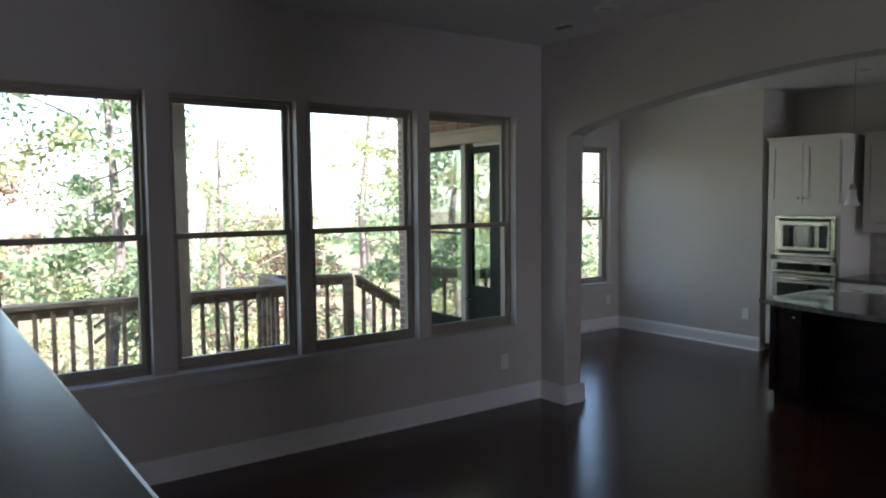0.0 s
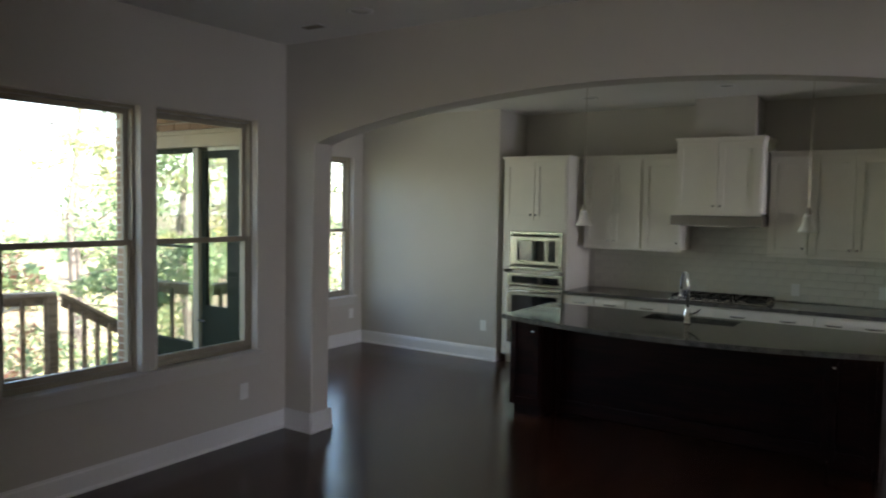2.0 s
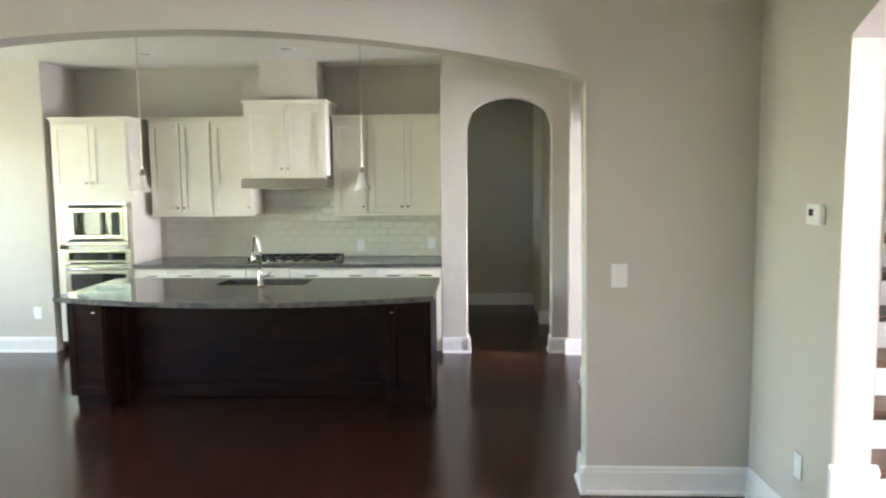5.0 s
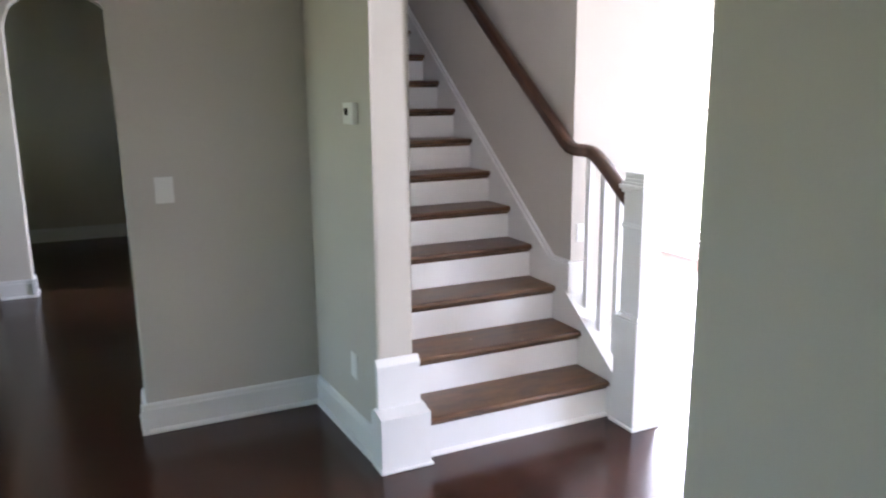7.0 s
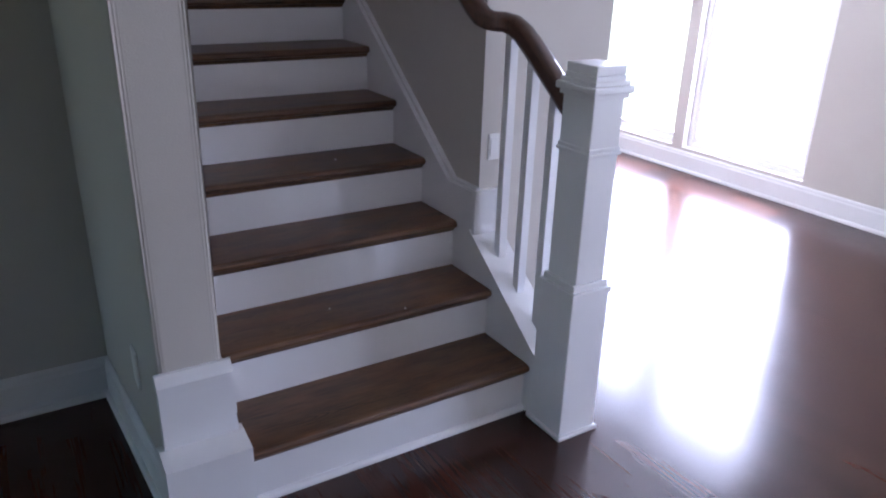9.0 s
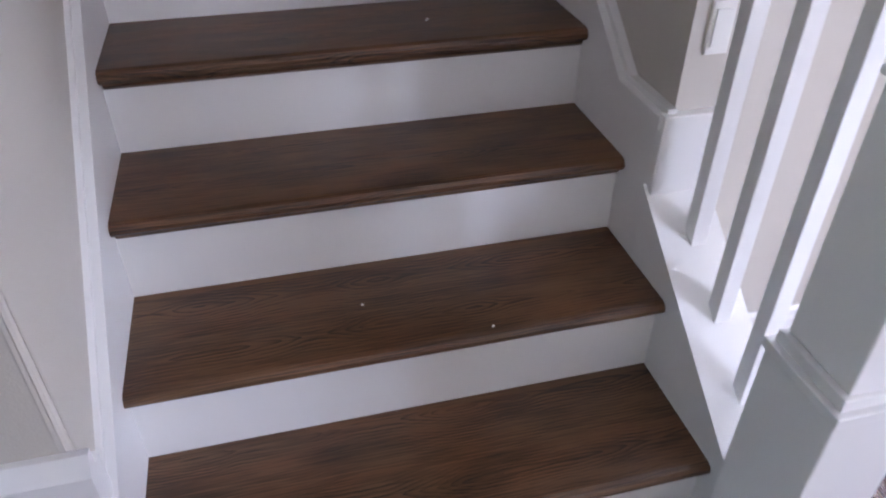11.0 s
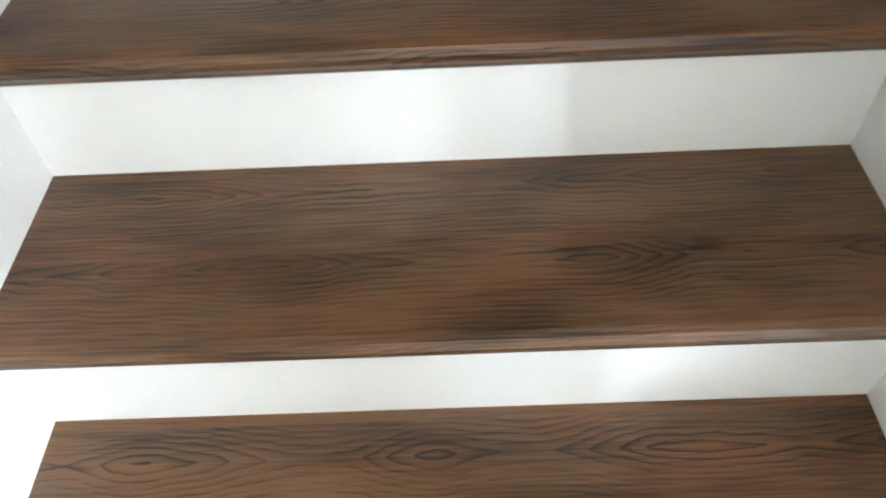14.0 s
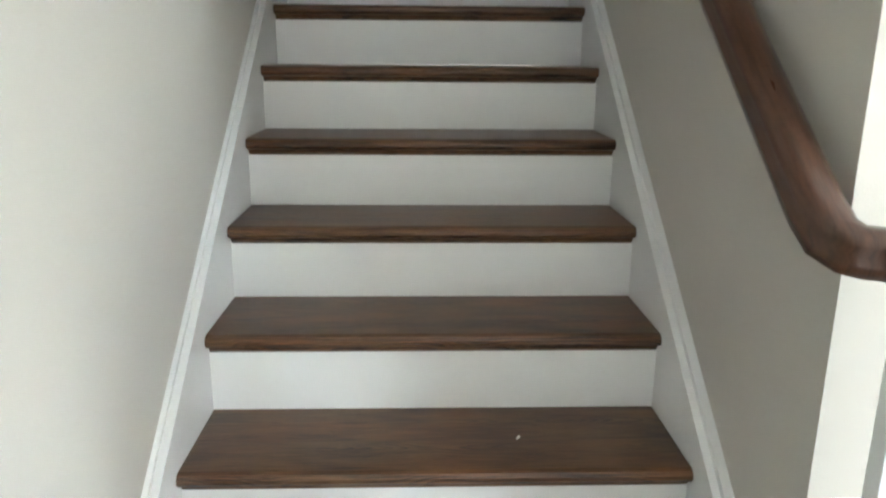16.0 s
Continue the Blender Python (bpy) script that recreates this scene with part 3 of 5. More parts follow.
baseboard(XW - 0.010, -3.9, XW - 0.010, YA, 1, 0)
baseboard(XW, YA, -5.6, YA, 0, -1, 0, 0.028)
baseboard(-5.6, YA, -5.6, YA2, 1, 0, 0.028, 0.028)
baseboard(-1.082, YA, XS, YA, 0, -1, 0.028, 0)
baseboard(-1.082, YA, -1.082, YA2, -1, 0, 0.028, 0.028)
baseboard(XS, YA, beside(0.0), 0.0, -1, 0)
baseboard(XK, YK, -5.785, YK, 0, -1, 0, 0.01)
baseboard(XK, YA2, XK, YK, 1, 0)
baseboard(-1.985, YK, -1.745, YK, 0, -1, 0, 0.028)
baseboard(-0.952, YK, -0.80, YK, 0, -1, 0.028, 0)
baseboard(-0.952, YK, -0.952, 4.10, -1, 0, 0.028)
baseboard(-1.745, YK, -1.745, 4.10, 1, 0, 0.028)
baseboard(-0.80, 3.85, -0.66, 3.85, 0, -1, 0.028)
baseboard(-0.80, YA2, -0.80, 2.90, -1, 0, 0, 0.028)
baseboard(-2.85, 6.55, -0.93, 6.55, 0, -1)
baseboard(-0.93, 5.30, -0.2, 5.30, 0, -1, 0.028)
baseboard(1.045, 0.37, 1.60, 0.37, 0, -1, -0.08, 0.028)
baseboard(1.60, 0.37, 1.60, 2.90, 1, 0, 0.028)
baseboard(XE, YS, XE, 3.95, -1, 0)
baseboard(1.7, 3.95, XE, 3.95, 0, -1)
baseboard(0.06, YS, 0.06, -1.676, 1, 0, 0, 0.028)
baseboard(-0.096, YS, -0.096, -1.676, -1, 0, 0, 0.0)


# ---- windows ----
def double_hung(name, x, y0, y1, z0, z1, rail, inward, label, depth=0.11, frame_paint=FRAME, glass=LEAFLIGHT):
    """A double-hung window in a wall across x; x is the inner wall face and inward the way into the room."""
    w = thing(name, (x, (y0 + y1) / 2, z0), label, "window", kind="structure")
    s = -inward
    a, b = x + s * depth * 0.55, x + s * (depth + 0.05)
    f = 0.035
    bm = B()
    box(bm, a, b, y0, y0 + f, z0, z1), box(bm, a, b, y1 - f, y1, z0, z1), box(bm, a, b, y0 + f, y1 - f, z1 - f, z1), box(bm, a, b, y0 + f, y1 - f, z0, z0 + f)
    part("window_frame", bm, frame_paint, w)
    for k, (za, zb, off) in enumerate(((rail - 0.02, z1 - f, 0.035), (z0 + f, rail + 0.02, 0.0))):
        m0, m1 = a + s * (0.012 + off), a + s * (0.042 + off)
        r = 0.029
        bm = B()
        ya, yb = y0 + f, y1 - f
        box(bm, m0, m1, ya, ya + r, za, zb, 0.003), box(bm, m0, m1, yb - r, yb, za, zb, 0.003)
        box(bm, m0, m1, ya + r, yb - r, zb - r - 0.006, zb, 0.003), box(bm, m0, m1, ya + r, yb - r, za, za + r + 0.008, 0.003)
        sash = part("sash", bm, frame_paint, w)
        bm = B()
        box(bm, (m0 + m1) / 2 - 0.003, (m0 + m1) / 2 + 0.003, ya + r - 0.004, yb - r + 0.004, za + r, zb - r)
        pane = part("pane", bm, glass, sash)
        pane.visible_shadow = glass is LEAFLIGHT
    return w


for i, (a, b) in enumerate(WINS):
    double_hung("window_%d" % (i + 1), XW, a, b, WZ0, WZ1, 1.462, 1, "taupe double-hung window looking onto the deck")
double_hung("window_5", XK, KW0, KW1, KZ0, KZ1, 1.41, 1, "taupe double-hung window of the breakfast nook")
# next two windows are unseen, added to let light into nook and kitchen
double_hung("window_6", XK, 1.84, 2.62, KZ0, KZ1, 1.41, 1, "taupe double-hung window of the breakfast nook")
double_hung("window_10", XK, 1.0, 1.76, KZ0, KZ1, 1.41, 1, "taupe double-hung window of the breakfast nook")
# unseen hall window, added only for its light
double_hung("window_13", -2.85, 5.5, 6.1, 1.2, 2.1, 1.65, 1, "taupe double-hung window added out of view to light the back hall")
for i, (a, b) in enumerate(EW):
    double_hung("window_%d" % (i + 7 if i < 2 else i + 9), XE, a, b, EZN if i < 2 else EZ0, EZ1, 1.42, -1, "tall white double-hung window flooded with daylight; southern pair added out of view", frame_paint=TRIM, glass=GLASS)


def window_sill(x, y0, y1, z, inward, deep=0.11):
    bm = B()
    box(bm, x - inward * deep * 0.5, x + inward * 0.042, y0, y1, z - 0.028, z, 0.006)
    box(bm, x, x + inward * 0.018, y0 + 0.03, y1 - 0.03, z - 0.105, z - 0.028, 0.004)
    solid("trim_sill", bm, SHADED_SILL, "white painted window sill with apron, shade put into its colour", "window sill")


window_sill(XW, -3.20, 0.565, WZ0 + 0.002, 1)
window_sill(XK, KW0 - 0.05, KW1 + 0.05, KZ0 + 0.002, 1)
# sill of the added southern pair
window_sill(XE, -3.57, -1.83, EZ0 + 0.002, -1)
# painted liners of the window openings
for a, b in WINS:
    bm = B()
    box(bm, XW - 0.06, XW + 0.004, b - 0.014, b + 0.002, WZ0 + 0.003, WZ1 - 0.014), box(bm, XW - 0.06, XW + 0.004, a - 0.002, a + 0.014, WZ0 + 0.003, WZ1 - 0.014)
    box(bm, XW - 0.06, XW + 0.004, a, b, WZ1 - 0.014, WZ1 + 0.002)
    solid("trim_liner", bm, WALL, "thin greige painted liner round a window opening", "window trim")

# ---- staircase ----
stair = thing("staircase", (WID / 2, 0, 0), "straight staircase with dark stained oak treads and white risers", "staircase")
oS = Vector((WID / 2, 0, 0))


def tread_mesh():
    bm = B()
    out = [(RUN + 0.012, 0), (-0.012, 0), (-0.022, -0.003), (-0.028, -0.011), (-0.028, -0.019), (-0.022, -0.027), (-0.012, -0.030), (RUN + 0.012, -0.030)]
    prism(bm, out, "x", -WID / 2 - 0.003, WID / 2 + 0.003)
    return bm


first = None
for k in range(1, 17):
    at = Vector((0, (k - 1) * RUN, k * RISE))
    if first is None:
        bm = tread_mesh()
        me = finish("tread", bm, TREAD, (0, 0, 0))
        bm = B(); box(bm, -WID / 2, WID / 2, 0, 0.018, -RISE + 0.001, -0.0305)
        mr = finish("riser", bm, TRIM, (0, 0, 0))
        bm = B(); prism(bm, [(0, -0.0305), (-0.015, -0.0305), (-0.012, -0.037), (-0.004, -0.044), (0, -0.046)], "x", -WID / 2 + 0.004, WID / 2 - 0.004)
        mc = finish("cove", bm, TREAD, (0, 0, 0))
        first = True
    for nm, me_ in (("tread", me), ("riser", mr), ("cove", mc)):
        o = new(nm, me_)
        o.parent, o.location = stair, at
bm = B(); prism(bm, [(0, 0), (-0.018, 0), (-0.016, 0.010), (-0.008, 0.017), (0, 0.018)], "x", 0, WID)
part("shoe_moulding", bm, TRIM, stair)


def nosing(y):
    return (y / RUN + 1) * RISE


# skirt boards with a raised cap on both sides
yl = 16 * RUN
SK = 0.095
bm = B(); prism(bm, [(0.0, 0.0), (yl, yl / RUN * RISE - 0.3), (yl, nosing(yl) + SK), (0.15, nosing(0.15) + SK), (0.02, nosing(0.02) + SK + 0.02), (0.004, 0.29)], "x", -0.029, 0.0)
part("skirt_board", bm, TRIM, stair)
bm = B(); prism(bm, [(0.165, nosing(0.165) + SK), (yl, nosing(yl) + SK), (yl, nosing(yl) + SK + 0.028), (0.150, nosing(0.15) + SK + 0.028), (0.022, nosing(0.03) + SK + 0.028), (0.022, nosing(0.03) + SK)], "x", -0.0292, 0.005)
part("skirt_cap", bm, TRIM, stair)
bm = B(); prism(bm, [(yl, nosing(yl) + SK + 0.028), (yl, nosing(yl) + SK + 0.042), (0.022, nosing(0.03) + SK + 0.042), (0.022, nosing(0.03) + SK + 0.028)], "x", -0.0295, -0.010)
part("skirt_cap", bm, TRIM, stair)
bm = B(); prism(bm, [(0.3694, 0.15), (yl, yl / RUN * RISE - 0.3), (yl, nosing(yl) + SK), (0.55, nosing(0.55) + SK - 0.02), (0.3694, nosing(0.55) + SK - 0.02)], "x", WID, 1.0316)
part("skirt_board", bm, TRIM, stair)
zk = nosing(0.55) + SK - 0.02
bm = B(); prism(bm, [(0.360, zk), (0.545, zk), (yl, nosing(yl) + SK - 0.012), (yl, nosing(yl) + SK + 0.014), (0.53, zk + 0.024), (0.360, zk + 0.024)], "x", WID - 0.005, 1.0315)
part("skirt_cap", bm, TRIM, stair)
bm = B(); prism(bm, [(0.361, zk + 0.024), (0.53, zk + 0.024), (yl, nosing(yl) + SK + 0.014), (yl, nosing(yl) + SK + 0.026), (0.52, zk + 0.037), (0.361, zk + 0.037)], "x", WID + 0.010, 1.0318)
part("skirt_cap", bm, TRIM, stair)
bm = B(); box(bm, 1.002, 1.128, 0.346, 0.3692, 0.545, zk + 0.030, 0.003); part("end_trim", bm, TRIM, stair)
# closed stringer below the balusters
bm = B(); prism(bm, [(-0.06, 0.0), (0.369, 0.0), (0.369, 0.540), (-0.06, 0.220)], "x", WID, 1.12)
part("stringer", bm, TRIM, stair)
bm = B(); prism(bm, [(-0.06, 0.220), (0.369, 0.540), (0.369, 0.560), (-0.06, 0.240)], "x", WID - 0.008, 1.130)
part("stringer_cap", bm, TRIM, stair)

# newel
nw = thing("newel_post", (1.07, -0.13, 0), "square white painted newel post with moulded collars", "newel post")
bm = B(); box(bm, 0.996, 1.146, -0.217, -0.055, 0, 0.520, 0.004); part("plinth", bm, TRIM, nw)
bm = B(); box(bm, 0.986, 1.156, -0.227, -0.045, 0.0, 0.016, 0.005); part("shoe_moulding", bm, TRIM, nw)
bm = B()
for ins, za, zb in ((-0.005, 0.520, 0.540), (0.006, 0.540, 0.562)):
    box(bm, 0.996 + ins, 1.146 - ins, -0.217 + ins, -0.055 - ins, za, zb, 0.003)
part("collar", bm, TRIM, nw)
bm = B(); box(bm, 1.013, 1.127, -0.203, -0.069, 0.562, 1.20, 0.004); part("shaft", bm, TRIM, nw)
bm = B(); box(bm, 1.006, 1.134, -0.210, -0.062, 0.968, 0.980, 0.003); box(bm, 1.009, 1.131, -0.207, -0.065, 0.980, 0.993, 0.003); part("ring", bm, TRIM, nw)
bm = B(); box(bm, 1.004, 1.136, -0.212, -0.060, 1.135, 1.150, 0.003); box(bm, 0.994, 1.146, -0.222, -0.050, 1.150, 1.172, 0.006); box(bm, 1.004, 1.136, -0.212, -0.060, 1.172, 1.185, 0.003); box(bm, 1.015, 1.125, -0.201, -0.071, 1.200, 1.228, 0.004)
part("cap", bm, TRIM, nw)

# balusters
for i, y in enumerate((0.274, 0.151, 0.029)):
    zb = 0.240 + (y + 0.06) * 0.746
    bl = thing("baluster", (1.072, y, zb), "slim square white painted baluster under the handrail", "baluster", "balusters of the stair rail")
    bm = B(); box(bm, 1.056, 1.088, y - 0.016, y + 0.016, zb - 0.012, 1.075 + max(0, y + 0.06) * 0.72, 0.002)
    part("post", bm, TRIM, bl)

# handrail
hr = thing("handrail", (1.0, 0.3, 1.3), "dark stained wooden handrail with a bent gooseneck", "handrail")
ends = [(1.072, -0.07, 1.065), (1.072, 0.05, 1.155), (1.072, 0.16, 1.238), (1.070, 0.215, 1.275), (1.064, 0.255, 1.295), (1.045, 0.288, 1.303), (1.015, 0.300, 1.304), (1.002, 0.306, 1.306), (0.986, 0.325, 1.318), (0.979, 0.36, 1.345), (0.977, 0.42, 1.393)]
ends += [(0.977, 0.42 + i * 0.4, 1.393 + i * 0.4 * RISE / RUN) for i in range(1, 9)]
prof = [(-0.030, -0.012), (-0.024, -0.030), (0.024, -0.030), (0.030, -0.012), (0.024, -0.002), (0.031, 0.010), (0.026, 0.024), (0.012, 0.031), (-0.012, 0.031), (-0.026, 0.024), (-0.031, 0.010), (-0.024, -0.002)]
bm = B(); sweep(bm, ends, prof); part("rail", bm, RAIL, hr, smooth=True)
for y in (0.9, 2.0, 3.1):
    z = 1.393 + (y - 0.42) * RISE / RUN
    bm = B(); sweep(bm, [(0.977, y, z - 0.03), (0.980, y, z - 0.07), (0.995, y, z - 0.085), (1.03, y, z - 0.085)], round_profile(0.008)); part("bracket", bm, CHROME, hr)

# plinth at the end of the stair wall
pl = thing("wall_plinth", (-0.10, 0.03, 0), "stepped white painted plinth wrapping the wall end", "plinth")
bm = B(); prism(bm, [(-0.214, -0.074), (0.014, -0.074), (0.014, 0.05), (-0.214, 0.05)], "z", 0.012, 0.246); part("lower_block", bm, TRIM, pl)
bm = B(); prism(bm, [(-0.074, 0.246), (0.031, 0.246), (0.031, 0.262), (0.004, 0.262)], "x", -0.214, 0.014); part("step_moulding", bm, TRIM, pl)
bm = B(); prism(bm, [(-0.197, 0.004), (-0.003, 0.004), (-0.003, 0.06), (-0.05, 0.06), (-0.05, 0.031), (-0.197, 0.031)], "z", 0.262, 0.440); part("upper_block", bm, TRIM, pl)
bm = B(); prism(bm, [(-0.001, 0.440), (0.031, 0.440), (0.031, 0.480), (0.020, 0.480), (0.010, 0.466), (0.000, 0.452)], "x", -0.199, -0.001); part("crown", bm, TRIM, pl)
bm = B(); box(bm, -0.222, 0.022, -0.084, 0.03, 0, 0.0125, 0.004); part("shoe_moulding", bm, TRIM, pl)

# mantel beside the start of the walk
mt = thing("mantel_shelf", (-3.4, -3.45, 1.5), "pale satin painted fireplace mantel shelf", "mantel")
bm = B(); box(bm, -5.0, -1.83, -3.598, -3.304, 1.455, 1.50, 0.004); part("shelf", bm, MANTEL, mt)
bm = B(); box(bm, -4.95, -1.93, -3.598, -3.375, 1.395, 1.455, 0.006); part("moulding", bm, MANTEL, mt)

# ---- kitchen ----
CZ = 0.862


def shaker(bm, x0, x1, y, z0, z1, rail=0.055, thick=0.02):
    """A framed door front facing -y, its face at y."""
    box(bm, x0, x0 + rail, y, y + thick, z0, z1, 0.002), box(bm, x1 - rail, x1, y, y + thick, z0, z1, 0.002)
    box(bm, x0 + rail, x1 - rail, y, y + thick, z1 - rail, z1, 0.002), box(bm, x0 + rail, x1 - rail, y, y + thick, z0, z0 + rail, 0.002)
    box(bm, x0 + rail, x1 - rail, y + 0.014, y + thick, z0 + rail, z1 - rail)
    return bm


def knob(parent, x, y, z, r=0.013):
    bm = B()
    sweep(bm, [(x, y, z), (x, y - 0.012, z), (x, y - 0.013, z), (x, y - 0.026, z)], round_profile(r * 0.45))
    bmesh.ops.create_icosphere(bm, subdivisions=2, radius=r, matrix=Matrix.Translation((x, y - 0.026, z)))
    part("knob", bm, CHROME, parent, "nickel knob", True)


def pull(parent, x, y, z, w=0.12):
    bm = B()
    sweep(bm, [(x - w / 2, y, z), (x - w / 2, y - 0.022, z), (x - w / 2 + 0.012, y - 0.03, z), (x + w / 2 - 0.012, y - 0.03, z), (x + w / 2, y - 0.022, z), (x + w / 2, y, z)], round_profile(0.008))
    part("handle", bm, CHROME, parent, "nickel bar handle", True)


def wall_cabinet(label, x0, x1, yf, yb, z0, z1, doors, crown=True, material=CAB, knobs="low"):
    c = thing("wall_cabinet", ((x0 + x1) / 2, yb, z0), label, "cabinet", "kitchen cabinets")
    bm = B(); box(bm, x0, x1, yf + 0.021, yb, z0, z1); part("body", bm, material, c)
    w = (x1 - x0 - 0.016) / doors
    for i in range(doors):
        a, b = x0 + 0.008 + i * w + 0.003, x0 + 0.008 + (i + 1) * w - 0.003
        bm = B(); shaker(bm, a, b, yf, z0 + 0.012, z1 - 0.02)
        d = part("door", bm, material, c)
        kx = (b - 0.028 if i == 0 and doors > 1 else a + 0.028) if doors > 1 else b - 0.028
        knob(d, kx, yf, z0 + 0.07)
    if crown:
        bm = B()
        for ins, za, zb in ((0.004, z1 - 0.005, z1 + 0.012), (0.016, z1 + 0.012, z1 + 0.026), (0.028, z1 + 0.026, z1 + 0.040)):
            box(bm, x0 - ins * 0.6, x1 + ins * 0.6, yf + 0.02 - ins, yb, za, zb, 0.003)
        part("crown_moulding", bm, material, c)
    bm = B(); box(bm, x0, x1, yf + 0.004, yf + 0.021, z0 - 0.022, z0 + 0.008, 0.003); part("light_rail", bm, material, c)
    return c


UY = YK + 0.29
wall_cabinet("cream-white wall cabinet with two framed doors", -4.895, -4.272, UY, YKB - 0.001, 1.325, 2.245, 2)
wall_cabinet("narrow cream-white wall cabinet beside the range hood", -4.268, -3.862, UY, YKB - 0.001, 1.325, 2.245, 1)
wall_cabinet("narrow cream-white wall cabinet beside the range hood", -3.062, -2.722, UY, YKB - 0.001, 1.325, 2.245, 1)
wall_cabinet("cream-white wall cabinet with two framed doors", -2.718, -1.990, UY, YKB - 0.001, 1.325, 2.245, 2)
hc = wall_cabinet("cream-white cabinet with two doors above the range hood", -3.862, -3.082, YK + 0.055, YKB - 0.001, 1.70, 2.375, 2)
bm = B(); box(bm, -3.735, -3.185, YK + 0.20, YKB - 0.001, 2.416, ZK - 0.001)
solid("wall_chimney_box", bm, WALL, "greige boxed vent chase above the hood cabinet", "wall")
rh = thing("range_hood", (-3.44, YKB, 1.6), "brushed steel slim range hood under its cabinet", "range hood")
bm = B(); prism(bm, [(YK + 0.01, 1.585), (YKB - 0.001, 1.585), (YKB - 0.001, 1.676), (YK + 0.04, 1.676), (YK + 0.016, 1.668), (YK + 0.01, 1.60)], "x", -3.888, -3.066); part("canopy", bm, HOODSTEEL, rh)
bm = B(); box(bm, -3.82, -3.13, YK + 0.08, YKB - 0.1, 1.577, 1.584); part("filter", bm, STEEL, rh)

# oven tower
tw = thing("oven_cabinet", (-5.32, YKB, 0), "tall cream-white oven cabinet with two upper doors", "cabinet", "kitchen cabinets")
TX0, TX1, TY = -5.725, -4.965, YK - 0.002
for nm, q in (("side_panel", (TX0, TX0 + 0.03, TY + 0.022, YKB, 0.1, 2.235)), ("side_panel", (TX1 - 0.03, TX1, TY + 0.022, YKB, 0.1, 2.235)), ("upper_box", (TX0 + 0.03, TX1 - 0.03, TY + 0.022, YKB - 0.02, 1.565, 2.235)),
              ("shelf", (TX0 + 0.03, TX1 - 0.03, TY + 0.022, YKB - 0.02, 1.01, 1.05)), ("lower_box", (TX0 + 0.03, TX1 - 0.03, TY + 0.022, YKB - 0.02, 0.1, 0.24)), ("stile", (TX0 + 0.03, TX0 + 0.115, TY + 0.022, TY + 0.06, 0.24, 1.565)),
              ("stile", (TX1 - 0.075, TX1 - 0.03, TY + 0.022, TY + 0.06, 0.24, 1.565)), ("rail", (TX0 + 0.115, TX1 - 0.075, TY + 0.022, TY + 0.06, 1.47, 1.565))):
    bm = B(); box(bm, *q); part(nm, bm, CAB, tw)
bm = B(); box(bm, TX0 + 0.02, TX1 - 0.02, TY + 0.09, YKB, 0, 0.1); part("toe_kick", bm, CAB, tw)
for a, b, kx in ((TX0 + 0.02, -5.348, -5.376), (-5.342, TX1 - 0.02, -5.314)):
    bm = B(); shaker(bm, a, b, TY, 1.585, 2.215)
    d = part("door", bm, CAB, tw)
    knob(d, kx, TY, 1.65)
bm = B()
for ins, za, zb in ((0.004, 2.232, 2.246), (0.016, 2.246, 2.260), (0.028, 2.260, 2.275)):
    box(bm, TX0 - ins * 0.6, TX1 + ins * 0.6, TY + 0.02 - ins, YKB - 0.002, za, zb, 0.003)
part("crown_moulding", bm, CAB, tw)
bm = B(); shaker(bm, TX0 + 0.02, TX1 - 0.02, TY, 0.11, 0.235, 0.035); part("drawer", bm, CAB, tw)

mw = thing("microwave", (-5.32, TY + 0.2, 1.052), "built-in stainless microwave with dark glass door", "microwave")
MX0, MX1 = -5.625, -5.005
bm = B()
box(bm, MX0, MX1, TY - 0.004, TY + 0.021, 1.052, 1.085, 0.003), box(bm, MX0, MX1, TY - 0.004, TY + 0.021, 1.437, 1.468, 0.003)
box(bm, MX0, MX0 + 0.045, TY - 0.004, TY + 0.021, 1.085, 1.437, 0.003), box(bm, MX1 - 0.045, MX1, TY - 0.004, TY + 0.021, 1.085, 1.437, 0.003)
part("trim_frame", bm, STEEL, mw)
for z in (1.093, 1.415):
    bm = B(); box(bm, MX0 + 0.05, MX1 - 0.05, TY + 0.004, TY + 0.021, z, z + 0.014); part("vent", bm, BLACK, mw)
bm = B(); box(bm, MX0 + 0.047, MX1 - 0.047, TY - 0.016, TY + 0.018, 1.110, 1.412, 0.006); body = part("body", bm, STEEL, mw)
bm = B(); box(bm, MX0 + 0.095, MX1 - 0.205, TY - 0.021, TY - 0.015, 1.150, 1.372, 0.002); part("door_glass", bm, OVENGLASS, body, "dark glass")
bm = B(); box(bm, MX1 - 0.150, MX1 - 0.070, TY - 0.021, TY - 0.015, 1.150, 1.372, 0.002); part("control_panel", bm, BLACK, body)
bm = B(); sweep(bm, [(MX1 - 0.178, TY - 0.016, 1.16), (MX1 - 0.178, TY - 0.045, 1.175), (MX1 - 0.178, TY - 0.045, 1.345), (MX1 - 0.178, TY - 0.016, 1.36)], round_profile(0.008)); part("handle", bm, STEEL, mw, smooth=True)

ov = thing("wall_oven", (-5.32, TY + 0.2, 0.24), "built-in stainless wall oven with dark glass", "oven")
bm = B(); box(bm, MX0 - 0.02, MX1 + 0.02, TY - 0.010, TY + 0.021, 0.880, 1.008, 0.004); cp = part("control_panel", bm, STEEL, ov)
bm = B(); box(bm, MX0 + 0.03, MX1 - 0.03, TY - 0.014, TY - 0.009, 0.905, 0.982, 0.002); part("display", bm, OVENGLASS, cp)
bm = B(); box(bm, MX0 - 0.02, MX1 + 0.02, TY - 0.014, TY + 0.021, 0.245, 0.868, 0.005); od = part("door", bm, STEEL, ov)
